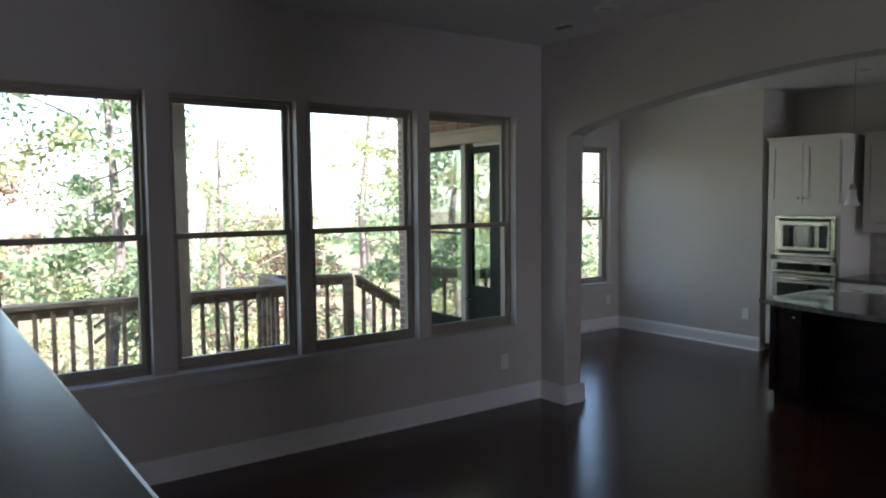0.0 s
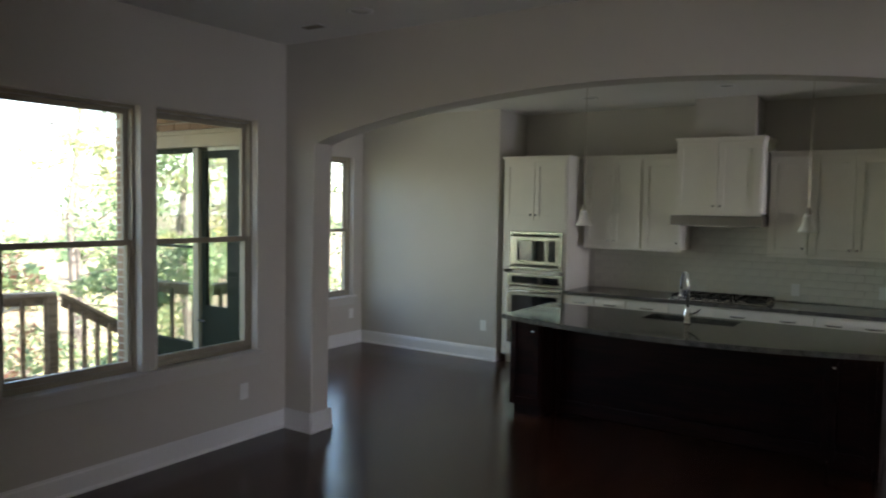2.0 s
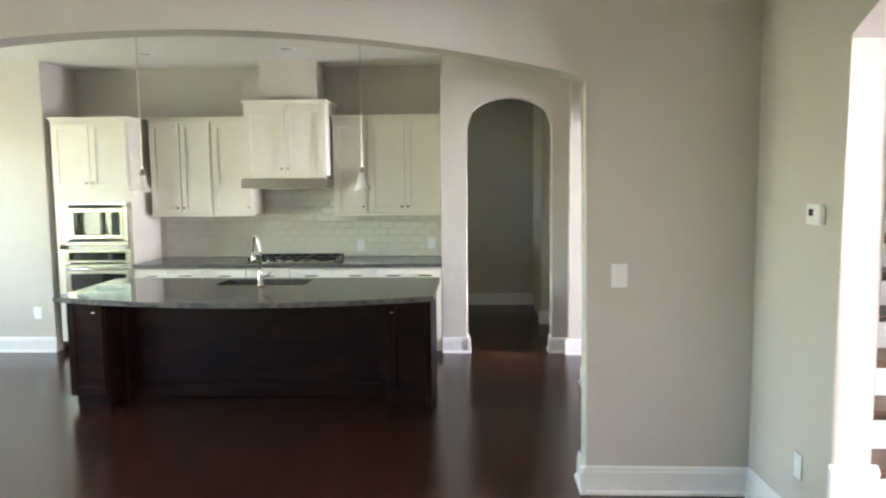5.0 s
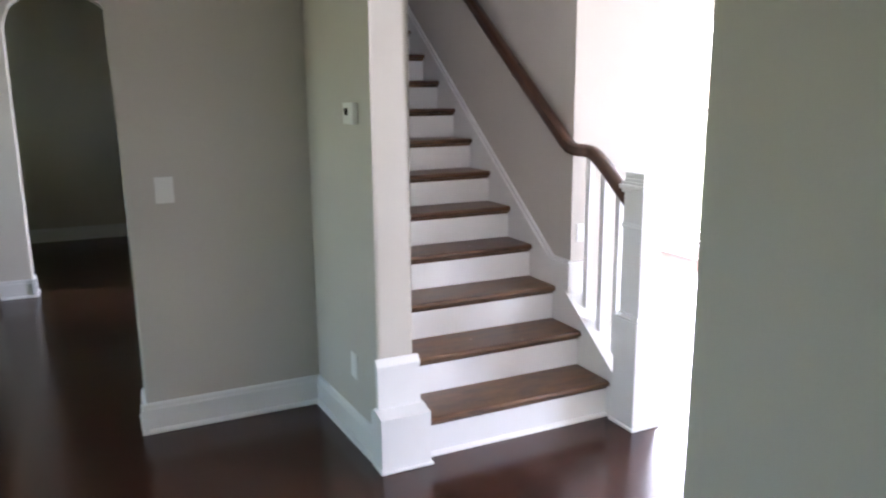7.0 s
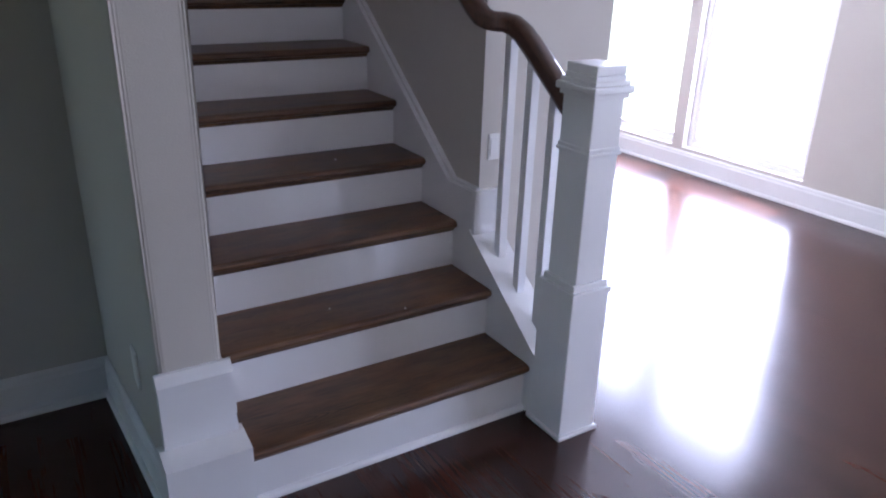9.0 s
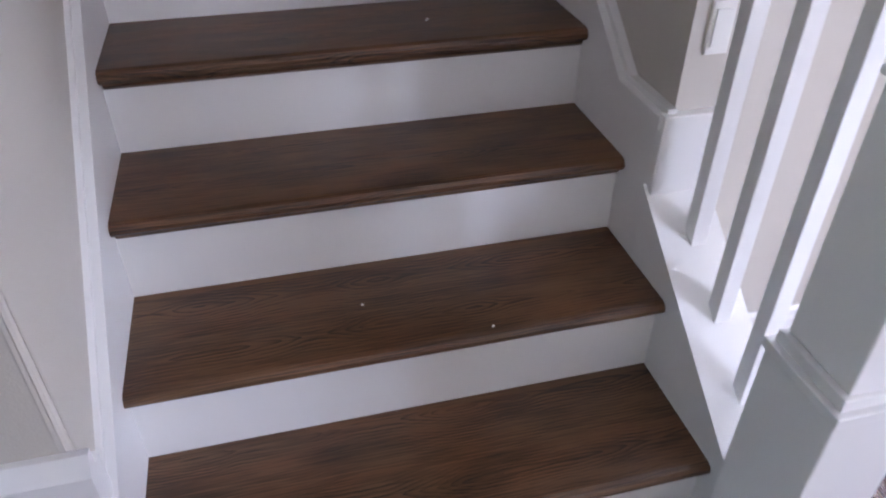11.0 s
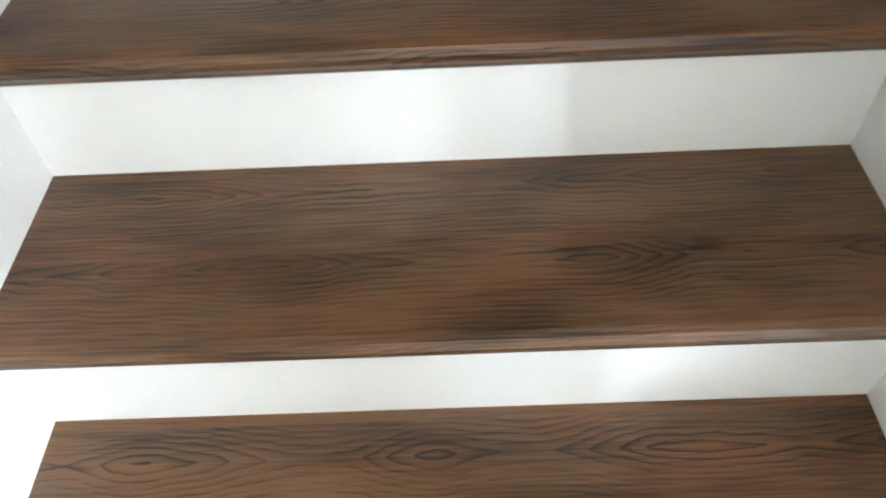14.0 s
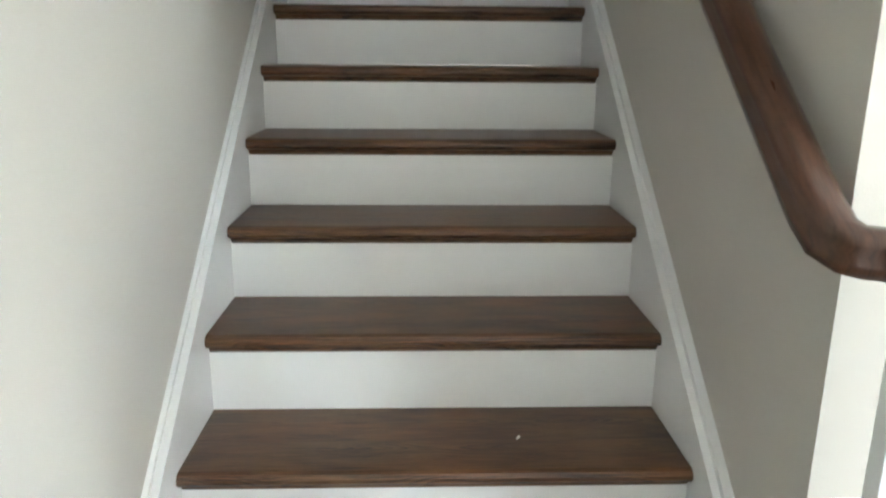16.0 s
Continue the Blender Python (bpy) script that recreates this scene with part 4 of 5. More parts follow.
bm = B(); box(bm, MX0 + 0.04, MX1 - 0.04, TY - 0.019, TY - 0.013, 0.36, 0.775, 0.002); part("door_glass", bm, OVENGLASS, od, "dark oven glass")
bm = B(); sweep(bm, [(MX0 + 0.02, TY - 0.014, 0.825), (MX0 + 0.02, TY - 0.05, 0.825), (MX1 - 0.02, TY - 0.05, 0.825), (MX1 - 0.02, TY - 0.014, 0.825)], round_profile(0.011)); part("handle", bm, STEEL, od, smooth=True)

# base cabinets and counter along the wall
BY = YK - 0.005


def base_cabinet(x0, x1, doors, label):
    c = thing("base_cabinet", ((x0 + x1) / 2, YKB, 0), label, "cabinet", "kitchen cabinets")
    bm = B(); box(bm, x0, x1, BY + 0.021, YKB - 0.002, 0.1, CZ - 0.036); part("body", bm, CAB, c)
    bm = B(); box(bm, x0, x1, BY + 0.08, BY + 0.1, 0, 0.1); part("toe_kick", bm, CAB, c)
    w = (x1 - x0) / doors
    for i in range(doors):
        a, b = x0 + i * w + 0.006, x0 + (i + 1) * w - 0.006
        bm = B(); box(bm, a, b, BY, BY + 0.02, CZ - 0.17, CZ - 0.05, 0.003); d = part("drawer", bm, CAB, c)
        pull(d, (a + b) / 2, BY, CZ - 0.11)
        bm = B(); shaker(bm, a, b, BY, 0.112, CZ - 0.18); d = part("door", bm, CAB, c)
        knob(d, b - 0.028 if i % 2 == 0 else a + 0.028, BY, CZ - 0.23)


for a, b, n in ((-4.962, -4.30, 2), (-4.298, -3.87, 1), (-3.868, -3.02, 2), (-3.018, -2.60, 1), (-2.598, -1.99, 2)):
    base_cabinet(a, b, n, "cream-white base cabinet with drawers and nickel pulls")
ct = thing("countertop", (-3.45, YKB, CZ), "polished grey granite countertop along the wall", "countertop")
bm = B(); box(bm, -4.964, -1.987, YK - 0.03, YKB - 0.002, CZ - 0.035, CZ, 0.004); part("slab", bm, STONE, ct)

ck = thing("gas_cooktop", (-3.44, YK + 0.28, CZ), "black gas cooktop with cast iron grates", "cooktop")
bm = B(); box(bm, -3.88, -3.02, YK + 0.03, YK + 0.54, CZ, CZ + 0.012, 0.004); part("tray", bm, STEEL, ck)
for i in range(3):
    x = -3.73 + i * 0.29
    bm = B()
    for u in (-0.13, -0.045, 0.045, 0.13):
        box(bm, x + u - 0.006, x + u + 0.006, YK + 0.06, YK + 0.51, CZ + 0.035, CZ + 0.05, 0.002)
    for v in (0.07, 0.2, 0.37, 0.5):
        box(bm, x - 0.136, x + 0.136, YK + v - 0.006, YK + v + 0.006, CZ + 0.030, CZ + 0.046, 0.002)
    for u in (-0.13, 0.13):
        for v in (0.07, 0.5):
            box(bm, x + u - 0.008, x + u + 0.008, YK + v - 0.008, YK + v + 0.008, CZ + 0.012, CZ + 0.035)
    part("grate", bm, BLACK, ck)
    for v in (0.17, 0.4):
        bm = B(); lathe(bm, [(0.05, CZ + 0.012), (0.05, CZ + 0.02), (0.035, CZ + 0.024), (0.033, CZ + 0.03)], x, YK + v); part("burner", bm, BLACK, ck)
for i in range(5):
    bm = B(); lathe(bm, [(0.018, CZ + 0.012), (0.018, CZ + 0.03), (0.015, CZ + 0.033)], -3.66 + i * 0.11, YK + 0.045, 12); part("knob", bm, STEEL, ck, smooth=True)

# island
il = thing("kitchen_island", (-3.34, 2.5, 0), "espresso-stained kitchen island with end cabinets and a recessed front", "island")
IX0, IX1, IY0, IY1 = -4.665, -2.005, 2.20, 2.92
RECESS = 0.30
bm = B(); box(bm, IX0, IX1, IY0 + RECESS, IY1, 0.0, CZ - 0.036); part("body", bm, ESPRESSO, il)
for x0, x1 in ((IX0, -4.375), (-2.305, IX1)):
    bm = B(); box(bm, x0, x1, IY0, IY0 + RECESS - 0.001, 0.09, CZ - 0.036, 0.002); ec = part("end_cabinet", bm, ESPRESSO, il)
    bm = B(); shaker(bm, x0 + 0.015, x1 - 0.015, IY0 - 0.022, 0.11, CZ - 0.055, 0.05, 0.0215)
    ed = part("end_door", bm, ESPRESSO, ec)
    knob(ed, -4.436 if x0 < -4 else -2.262, IY0 - 0.022, 0.72, 0.015)
    bm = B(); box(bm, x0 + 0.02, x1 - 0.02, IY0 + 0.05, IY0 + RECESS - 0.001, 0.0, 0.089); part("toe_kick", bm, ESPRESSO, il)
for x0, x1 in ((-4.3745, -4.335), (-2.345, -2.3055)):
    bm = B(); box(bm, x0, x1, IY0 + RECESS - 0.10, IY0 + RECESS - 0.002, 0, CZ - 0.037, 0.004); part("stile", bm, ESPRESSO, il)
bm = B(); box(bm, -4.334, -2.346, IY0 + RECESS - 0.016, IY0 + RECESS - 0.001, 0.0, 0.11, 0.003); part("plinth", bm, ESPRESSO, il)
for x0, x1 in ((-4.334, -4.27), (-2.41, -2.346)):
    bm = B(); box(bm, x0, x1, IY0 + RECESS - 0.014, IY0 + RECESS - 0.001, 0.1105, CZ - 0.037, 0.002); part("panel_stile", bm, ESPRESSO, il)
bm = B(); box(bm, IX1, IX1 + 0.02, IY0 - 0.004, IY1, 0.0, CZ - 0.036, 0.003); part("side_panel", bm, ESPRESSO, il)
it = thing("island_countertop", (-3.34, 2.4, CZ), "bow-fronted polished grey granite island top", "countertop")
SX0, SX1, SY0, SY1 = -3.68, -2.98, 2.56, 2.86


def bow(x):
    u = (x + 3.30) / 1.345
    return 1.745 + 0.27 * u * u


bm = B()
front = [(-4.645 + (2.69) * i / 24, bow(-4.645 + 2.69 * i / 24)) for i in range(25)]
prism(bm, front + [(-1.955, 2.96), (-3.33, 2.96), (-3.33, SY1), (SX1, SY1), (SX1, SY0), (SX0, SY0), (SX0, SY1), (-3.331, SY1), (-3.331, 2.96), (-4.645, 2.96)], "z", CZ - 0.036, CZ)
part("slab", bm, STONE, it)
bm = B(); sweep(bm, [(x, y - 0.004, CZ - 0.018) for x, y in front], [(-0.006, -0.010), (0.004, -0.016), (0.004, 0.016), (-0.006, 0.010)]); part("bullnose_edge", bm, STONE, it)
sk = thing("sink", (-3.33, 2.71, CZ - 0.2), "undermount steel kitchen sink", "sink")
bm = B(); box(bm, SX0 - 0.01, SX1 + 0.01, SY0 - 0.01, SY1 + 0.01, CZ - 0.21, CZ - 0.2); box(bm, SX0 - 0.012, SX0, SY0, SY1, CZ - 0.2, CZ - 0.03); box(bm, SX1, SX1 + 0.012, SY0, SY1, CZ - 0.2, CZ - 0.03); box(bm, SX0, SX1, SY0 - 0.012, SY0, CZ - 0.2, CZ - 0.037); box(bm, SX0, SX1, SY1, SY1 + 0.012, CZ - 0.2, CZ - 0.037)
part("bowl", bm, STEEL, sk)
fa = thing("faucet", (-3.30, 2.49, CZ), "brushed nickel gooseneck kitchen faucet", "faucet")
bm = B(); lathe(bm, [(0.028, CZ), (0.028, CZ + 0.008), (0.02, CZ + 0.014), (0.018, CZ + 0.11), (0.013, CZ + 0.125)], -3.30, 2.49); part("base", bm, CHROME, fa, smooth=True)
arc = [(-3.30, 2.49, CZ + 0.12), (-3.30, 2.49, CZ + 0.30)] + [(-3.30 - 0.045 * (1 - math.cos(a)), 2.49 + 0.07 * (1 - math.cos(a)), CZ + 0.30 + 0.085 * math.sin(a)) for a in [math.pi * i / 10 for i in range(1, 11)]]
arc += [(arc[-1][0] - 0.004, arc[-1][1] + 0.005, CZ + 0.20)]
bm = B(); sweep(bm, arc, round_profile(0.012, 10)); part("spout", bm, CHROME, fa, smooth=True)
bm = B(); lathe(bm, [(0.014, CZ + 0.17), (0.017, CZ + 0.18), (0.015, CZ + 0.245)], arc[-1][0], arc[-1][1], 12); part("spray_head", bm, CHROME, fa, smooth=True)
bm = B(); sweep(bm, [(-3.282, 2.49, CZ + 0.07), (-3.25, 2.485, CZ + 0.085), (-3.20, 2.48, CZ + 0.12)], round_profile(0.007)); part("lever", bm, CHROME, fa, smooth=True)


# pendants
def pendant(x, y):
    p = thing("pendant_lamp", (x, y, ZK), "small bell-shaped white glass pendant lamp on a thin rod", "pendant lamp", "pendants over the island")
    bm = B(); lathe(bm, [(0.058, ZK - 0.001), (0.058, ZK - 0.012), (0.03, ZK - 0.026), (0.012, ZK - 0.03)], x, y); part("canopy", bm, STEEL, p, smooth=True)
    bm = B(); lathe(bm, [(0.003, ZK - 0.028), (0.003, 1.74)], x, y, 8); part("rod", bm, STEEL, p)
    bm = B(); lathe(bm, [(0.010, 1.755), (0.018, 1.745), (0.020, 1.715), (0.024, 1.705)], x, y, 12); part("socket", bm, STEEL, p, smooth=True)
    bm = B(); lathe(bm, [(0.024, 1.708), (0.030, 1.69), (0.034, 1.66), (0.042, 1.63), (0.056, 1.605), (0.068, 1.592), (0.064, 1.592), (0.050, 1.608), (0.036, 1.64), (0.026, 1.69)], x, y, 20); part("shade", bm, OPAL, p, "white opal glass shade", True)


pendant(-4.052, 2.22)
pendant(-2.463, 2.22)


# recessed ceiling cans and vents
def can_light(x, y, z):
    c = thing("recessed_light", (x, y, z), "round white recessed ceiling light, switched off", "ceiling light", "recessed lights")
    bm = B(); lathe(bm, [(0.085, z - 0.001), (0.085, z - 0.006), (0.062, z - 0.008), (0.06, z - 0.001)], x, y, 24); part("trim_ring", bm, TRIM, c, smooth=True)
    bm = B(); lathe(bm, [(0.058, z - 0.002), (0.055, z - 0.004), (0.02, z - 0.005)], x, y, 20); part("lens", bm, OPAL, c, smooth=True)


for x, y in ((-3.30, 3.45), (-4.62, 3.60)):
    can_light(x, y, ZK)
can_light(-4.75, 0.33, ZC)
vt = thing("ceiling_vent", (-5.27, 0.46, ZC), "small grey ceiling air vent", "vent")
bm = B(); box(bm, -5.36, -5.18, 0.41, 0.51, ZC - 0.008, ZC - 0.001, 0.002); part("frame", bm, TRIM, vt)
for i in range(5):
    bm = B(); box(bm, -5.345, -5.195, 0.425 + i * 0.016, 0.432 + i * 0.016, ZC - 0.013, ZC - 0.008); part("slat", bm, STEEL, vt)


# plates
def plate(name, label, category, x, y, z, face, w=0.075, h=0.118, kind="switch"):
    p = thing(name, (x, y, z), label, category)
    def slab(a0, a1, z0, z1, d0, d1):
        bm = B()
        if face == "-y":
            box(bm, x + a0, x + a1, y - d1, y - d0, z + z0, z + z1, 0.0015)
        elif face == "-x":
            box(bm, x - d1, x - d0, y + a0, y + a1, z + z0, z + z1, 0.0015)
        else:
            box(bm, x + d0, x + d1, y + a0, y + a1, z + z0, z + z1, 0.0015)
        return bm
    part("cover", slab(-w / 2, w / 2, -h / 2, h / 2, 0.0005, 0.007), PLASTIC, p)
    if kind == "switch":
        n = max(1, round(w / 0.06))
        for i in range(n):
            c = (i - (n - 1) / 2) * 0.046
            part("rocker", slab(c - 0.017, c + 0.017, -0.034, 0.034, 0.007, 0.011), PLASTIC, p)
    else:
        for zz in (-0.022, 0.022):
            part("socket", slab(-0.017, 0.017, zz - 0.014, zz + 0.014, 0.007, 0.009), PLASTIC, p)


plate("light_switch", "white rocker light switch plate on the wall", "light switch", -0.919, YA, 1.167, "-y", 0.082, 0.122)
plate("wall_outlet", "white wall outlet low on the wall", "outlet", beside(0.29), 0.29, 0.37, "-x", kind="outlet")
plate("wall_outlet", "white wall outlet low on the wall", "outlet", XW, 0.403, 0.36, "+x", kind="outlet")
plate("wall_outlet", "white wall outlet low on the wall", "outlet", -5.95, YK, 0.39, "-y", kind="outlet")
plate("wall_outlet", "white wall outlet below the nook window", "outlet", XK, 3.72, 0.38, "+x", kind="outlet")
plate("light_switch", "narrow white switch plate beside the stair wall", "light switch", 1.085, 0.37, 0.865, "-y", 0.046, 0.095)
plate("wall_outlet", "white outlet plate on the tiled backsplash", "outlet", -2.85, YKB - 0.012, 0.98, "-y", kind="outlet")
plate("wall_outlet", "white outlet plate on the tiled backsplash", "outlet", -2.12, YKB - 0.012, 1.0, "-y", kind="outlet")
th = thing("thermostat", (beside(0.21), 0.21, 1.51), "small white wall thermostat with a dark display", "thermostat")
bm = B(); box(bm, beside(0.21) - 0.026, beside(0.21) - 0.0005, 0.145, 0.273, 1.465, 1.555, 0.006); part("case", bm, PLASTIC, th)
bm = B(); box(bm, beside(0.21) - 0.028, beside(0.21) - 0.025, 0.203, 0.243, 1.503, 1.532, 0.001); part("display", bm, BLACK, th)

# bits of plaster on the treads
for x, y, z in ((0.678, 0.846, 4 * RISE), (0.674, 0.838, 4 * RISE), (0.430, 0.359, 2 * RISE), (0.658, 0.240, 2 * RISE)):
    ch = thing("plaster_chip", (x, y, z), "tiny white chip of plaster lying on a stair tread", "debris", "plaster chips")
    bm = B(); prism(bm, [(x - 0.003, y - 0.001), (x + 0.001, y - 0.002), (x + 0.003, y + 0.001), (x + 0.001, y + 0.003), (x - 0.002, y + 0.002)], "z", z, z + 0.0025); part("chip", bm, PLASTIC, ch)

# ---- outside: deck, nook facade, woods ----
bm = B()
box(bm, -200, -6.0, -200, 200, -2.6, -2.5)
solid("ground", bm, SOIL, "leaf-strewn woodland ground below the deck", "ground")
bm = B(); box(bm, -6.0, 200, -200, 200, -0.9, -0.6)
solid("ground_front", bm, LAWN, "lawn in front of the house", "ground")

DZ = -0.12
dk = thing("deck", (-7.0, -2.0, DZ), "weathered timber deck along the house", "deck", kind="structure")
bm = B()
for i in range(15):
    box(bm, XWO - 0.012 - i * 0.145 - 0.14, XWO - 0.012 - i * 0.145, -6.0, 0.69, DZ - 0.03, DZ)
part("boards", bm, DECK, dk)
bm = B()
for i in range(9):
    box(bm, -9.25, -8.27, -0.55 + i * 0.145, -0.415 + i * 0.145, DZ - 0.03, DZ)
part("landing_boards", bm, DECK, dk)
bm = B(); box(bm, -8.30, -8.26, -6.0, 0.69, DZ - 0.25, DZ - 0.03); part("fascia", bm, DECK, dk)
for y in (-5.8, -3.5, -1.53, 0.6):
    bm = B(); box(bm, -7.94, -7.82, y - 0.06, y + 0.06, -2.5, DZ - 0.03); part("support_post", bm, DECK, dk)
for x, y in ((-9.18, -0.48), (-9.18, 0.68)):
    bm = B(); box(bm, x - 0.05, x + 0.05, y - 0.05, y + 0.05, -2.5, DZ - 0.03); part("support_post", bm, DECK, dk)


def railing(label, p, q, z0, z1, posts=(0.0, 1.0), balusters=None):
    """A deck railing from p to q (x, y), its base at heights z0 and z1."""
    p, q = Vector((*p, 0)), Vector((*q, 0))
    d = q - p
    u = d.normalized()
    s = Vector((-u.y, u.x, 0))
    r = thing("deck_railing", (*((p + q) / 2).xy, (z0 + z1) / 2), label, "railing", "deck railings")
    def beam(t0, t1, off, wide, za, zb):
        bm = B()
        a, b = p + d * t0, p + d * t1
        ha, hb = z0 + (z1 - z0) * t0, z0 + (z1 - z0) * t1
        v = []
        for c, h in ((a, ha), (b, hb)):
            for e in (-1, 1):
                for z in (za, zb):
                    v.append(bm.verts.new(c + s * (off + e * wide / 2) + Vector((0, 0, h + z))))
        for f in ((0, 1, 3, 2), (4, 6, 7, 5), (0, 4, 5, 1), (2, 3, 7, 6), (0, 2, 6, 4), (1, 5, 7, 3)):
            bm.faces.new([v[i] for i in f])
        return bm
    part("top_rail", beam(0, 1, 0, 0.14, 0.93, 0.965), DECK, r)
    part("upper_rail", beam(0, 1, 0.02, 0.04, 0.84, 0.93), DECK, r)
    part("bottom_rail", beam(0, 1, 0.02, 0.04, 0.08, 0.165), DECK, r)
    n = balusters or max(2, int(d.length / 0.135))
    for i in range(n):
        t = (i + 0.5) / n
        c = p + d * t
        h = z0 + (z1 - z0) * t
        bm = B(); box(bm, c.x - s.x * 0.02 - 0.017, c.x - s.x * 0.02 + 0.017, c.y - 0.017, c.y + 0.017, h + 0.06, h + 0.90); part("baluster", bm, DECK, r)
    for t in posts:
        c = p + d * t
        h = z0 + (z1 - z0) * t
        bm = B(); box(bm, c.x - 0.045, c.x + 0.045, c.y - 0.045, c.y + 0.045, h - 0.1, h + 0.93); part("post", bm, DECK, r)


railing("weathered timber deck railing with slim balusters", (-8.2, -6.0), (-8.2, -0.40), DZ, DZ, (0.0, 0.25, 0.55, 1.0))
railing("weathered timber landing railing with slim balusters", (-9.17, -0.29), (-8.70, 0.57), DZ, DZ, (0.95,), 5)
railing("weathered timber landing railing with slim balusters", (-8.2, -0.40), (-9.17, -0.29), DZ, DZ, (1.0,), 3)
railing("weathered timber stair railing sloping down from the landing", (-8.68, 0.62), (-8.55, 3.2), DZ - 0.02, DZ - 1.55, (1.0,), 20)
dst = thing("deck_steps", (-8.3, 1.5, -1.2), "weathered timber steps down from the deck", "steps")
for i in range(9):
    bm = B(); box(bm, -8.55, -7.95, 0.76 + i * 0.28, 1.05 + i * 0.28, DZ - 0.22 - i * 0.17, DZ - 0.18 - i * 0.17); part("step", bm, DECK, dst)
bm = B(); prism(bm, [(0.74, DZ - 0.2), (0.74, DZ - 0.45), (3.4, -2.15), (3.4, -1.8)], "x", -8.59, -8.55); part("stringer", bm, DECK, dst)
pp = thing("porch_post", (-8.02, -1.53, DZ), "tall square tan painted porch post", "post")
bm = B(); box(bm, -8.07, -7.93, -1.60, -1.46, DZ, 2.62, 0.006); part("shaft", bm, POSTWOOD, pp)
bm = B(); box(bm, -8.08, -7.92, -1.61, -1.45, DZ, DZ + 0.12, 0.006); part("base", bm, POSTWOOD, pp)
pr = thing("porch_roof", (-7.1, -0.4, 2.62), "porch roof with a brown boarded soffit", "roof", kind="structure")
bm = B()
for k in range(15):
    box(bm, -8.15 + k * 0.138, -8.15 + k * 0.138 + 0.134, -1.68, 0.70, 2.64, 2.66)
part("soffit_boards", bm, SOFFIT, pr)
bm = B(); box(bm, -8.15, XWO, -1.68, 0.70, 2.66, 2.82); part("deck", bm, BARK, pr)
bm = B(); box(bm, -8.19, -8.15, -1.72, 0.70, 2.60, 2.84); box(bm, -8.15, XWO, -1.72, -1.68, 2.60, 2.84); part("fascia", bm, TRIM, pr)

# nook facade towards the deck
bm = B(); box(bm, XKO + 0.004, -7.52, 0.715, 0.80, -2.5, 3.0); box(bm, XKO + 0.004, XWO, 0.715, 0.80, 2.30, 3.0)
solid("wall_nook_mortar", bm, MORTAR, "pale mortar bed behind the bricks", "wall")
hdr = thing("porch_beam", (-6.85, 0.72, 2.2), "cream painted beam over the nook door", "beam")
bm = B(); box(bm, -7.52, XWO - 0.002, 0.66, 0.80, 2.17, 2.30, 0.005); part("beam", bm, BEAM, hdr)
bm = B(); box(bm, -7.52, XWO - 0.002, 0.64, 0.66, 2.27, 2.30, 0.003); part("drip_edge", bm, BEAM, hdr)
nd = thing("glazed_door", (-6.5, 0.74, 0), "dark green half-glazed door from the nook to the deck", "door")
bm = B(); box(bm, -6.75, -6.70, 0.72, 0.76, 0.02, 2.14), box(bm, -6.44, -6.19, 0.72, 0.76, 0.02, 2.14), box(bm, -6.70, -6.44, 0.72, 0.76, 2.08, 2.14), box(bm, -6.70, -6.44, 0.72, 0.76, 0.02, 0.88); part("leaf", bm, GREEN, nd)
bm = B(); box(bm, -6.70, -6.44, 0.738, 0.744, 0.88, 2.08); g = part("pane", bm, TINTED, nd); g.visible_shadow = False
bm = B(); sweep(bm, [(-6.725, 0.715, 0.76), (-6.725, 0.67, 0.76), (-6.63, 0.665, 0.76)], round_profile(0.009)); part("door_handle", bm, BLACK, nd)
fp = thing("door_post", (-6.80, 0.74, 0), "taupe painted post between door and window", "post")
bm = B(); box(bm, -6.825, -6.755, 0.69, 0.79, 0.0, 2.168, 0.004); part("shaft", bm, FRAME, fp)
nw2 = thing("window_9", (-7.15, 0.74, 0.45), "green-framed window of the nook facing the deck", "window", kind="structure")
bm = B(); box(bm, -7.52, -7.46, 0.72, 0.78, 0.15, 2.168), box(bm, -6.85, -6.827, 0.72, 0.78, 0.15, 2.168), box(bm, -7.46, -6.85, 0.72, 0.78, 2.13, 2.168), box(bm, -7.46, -6.85, 0.72, 0.78, 1.34, 1.36), box(bm, -7.46, -6.85, 0.72, 0.78, 0.15, 0.55); part("window_frame", bm, GREEN, nw2)
for za, zb in ((0.55, 1.34), (1.36, 2.13)):
    bm = B(); box(bm, -7.46, -6.85, 0.745, 0.751, za, zb); g = part("pane", bm, TINTED, nw2); g.visible_shadow = False


# trees
def leaf_cloud(name, centers, material, rng, per, size):
    """Small bent leaf quads scattered in uneven clumps."""
    cs = np.repeat(np.array([c[:3] for c in centers]), per, axis=0)
    rs = np.repeat(np.array([c[3] for c in centers]), per)
    n = len(cs)
    d = rng.normal(size=(n, 3))
    d /= np.linalg.norm(d, axis=1, keepdims=True)
    pos = cs + d * (rs * rng.random(n) ** 0.45)[:, None] * np.array([1, 1, 0.7])
    a = rng.normal(size=(n, 3)); a /= np.linalg.norm(a, axis=1, keepdims=True)
    b = np.cross(a, rng.normal(size=(n, 3))); b /= np.linalg.norm(b, axis=1, keepdims=True)
    s = (size * rng.uniform(0.6, 1.4, n))[:, None]
    v = np.stack([pos - a * s, pos + b * s * 0.5, pos + a * s, pos - b * s * 0.5], 1).reshape(-1, 3)
    f = np.arange(4 * n).reshape(-1, 4)
    me = bpy.data.meshes.new(name)
    me.from_pydata(v.tolist(), [], f.tolist())
    me.materials.append(material)
    return me


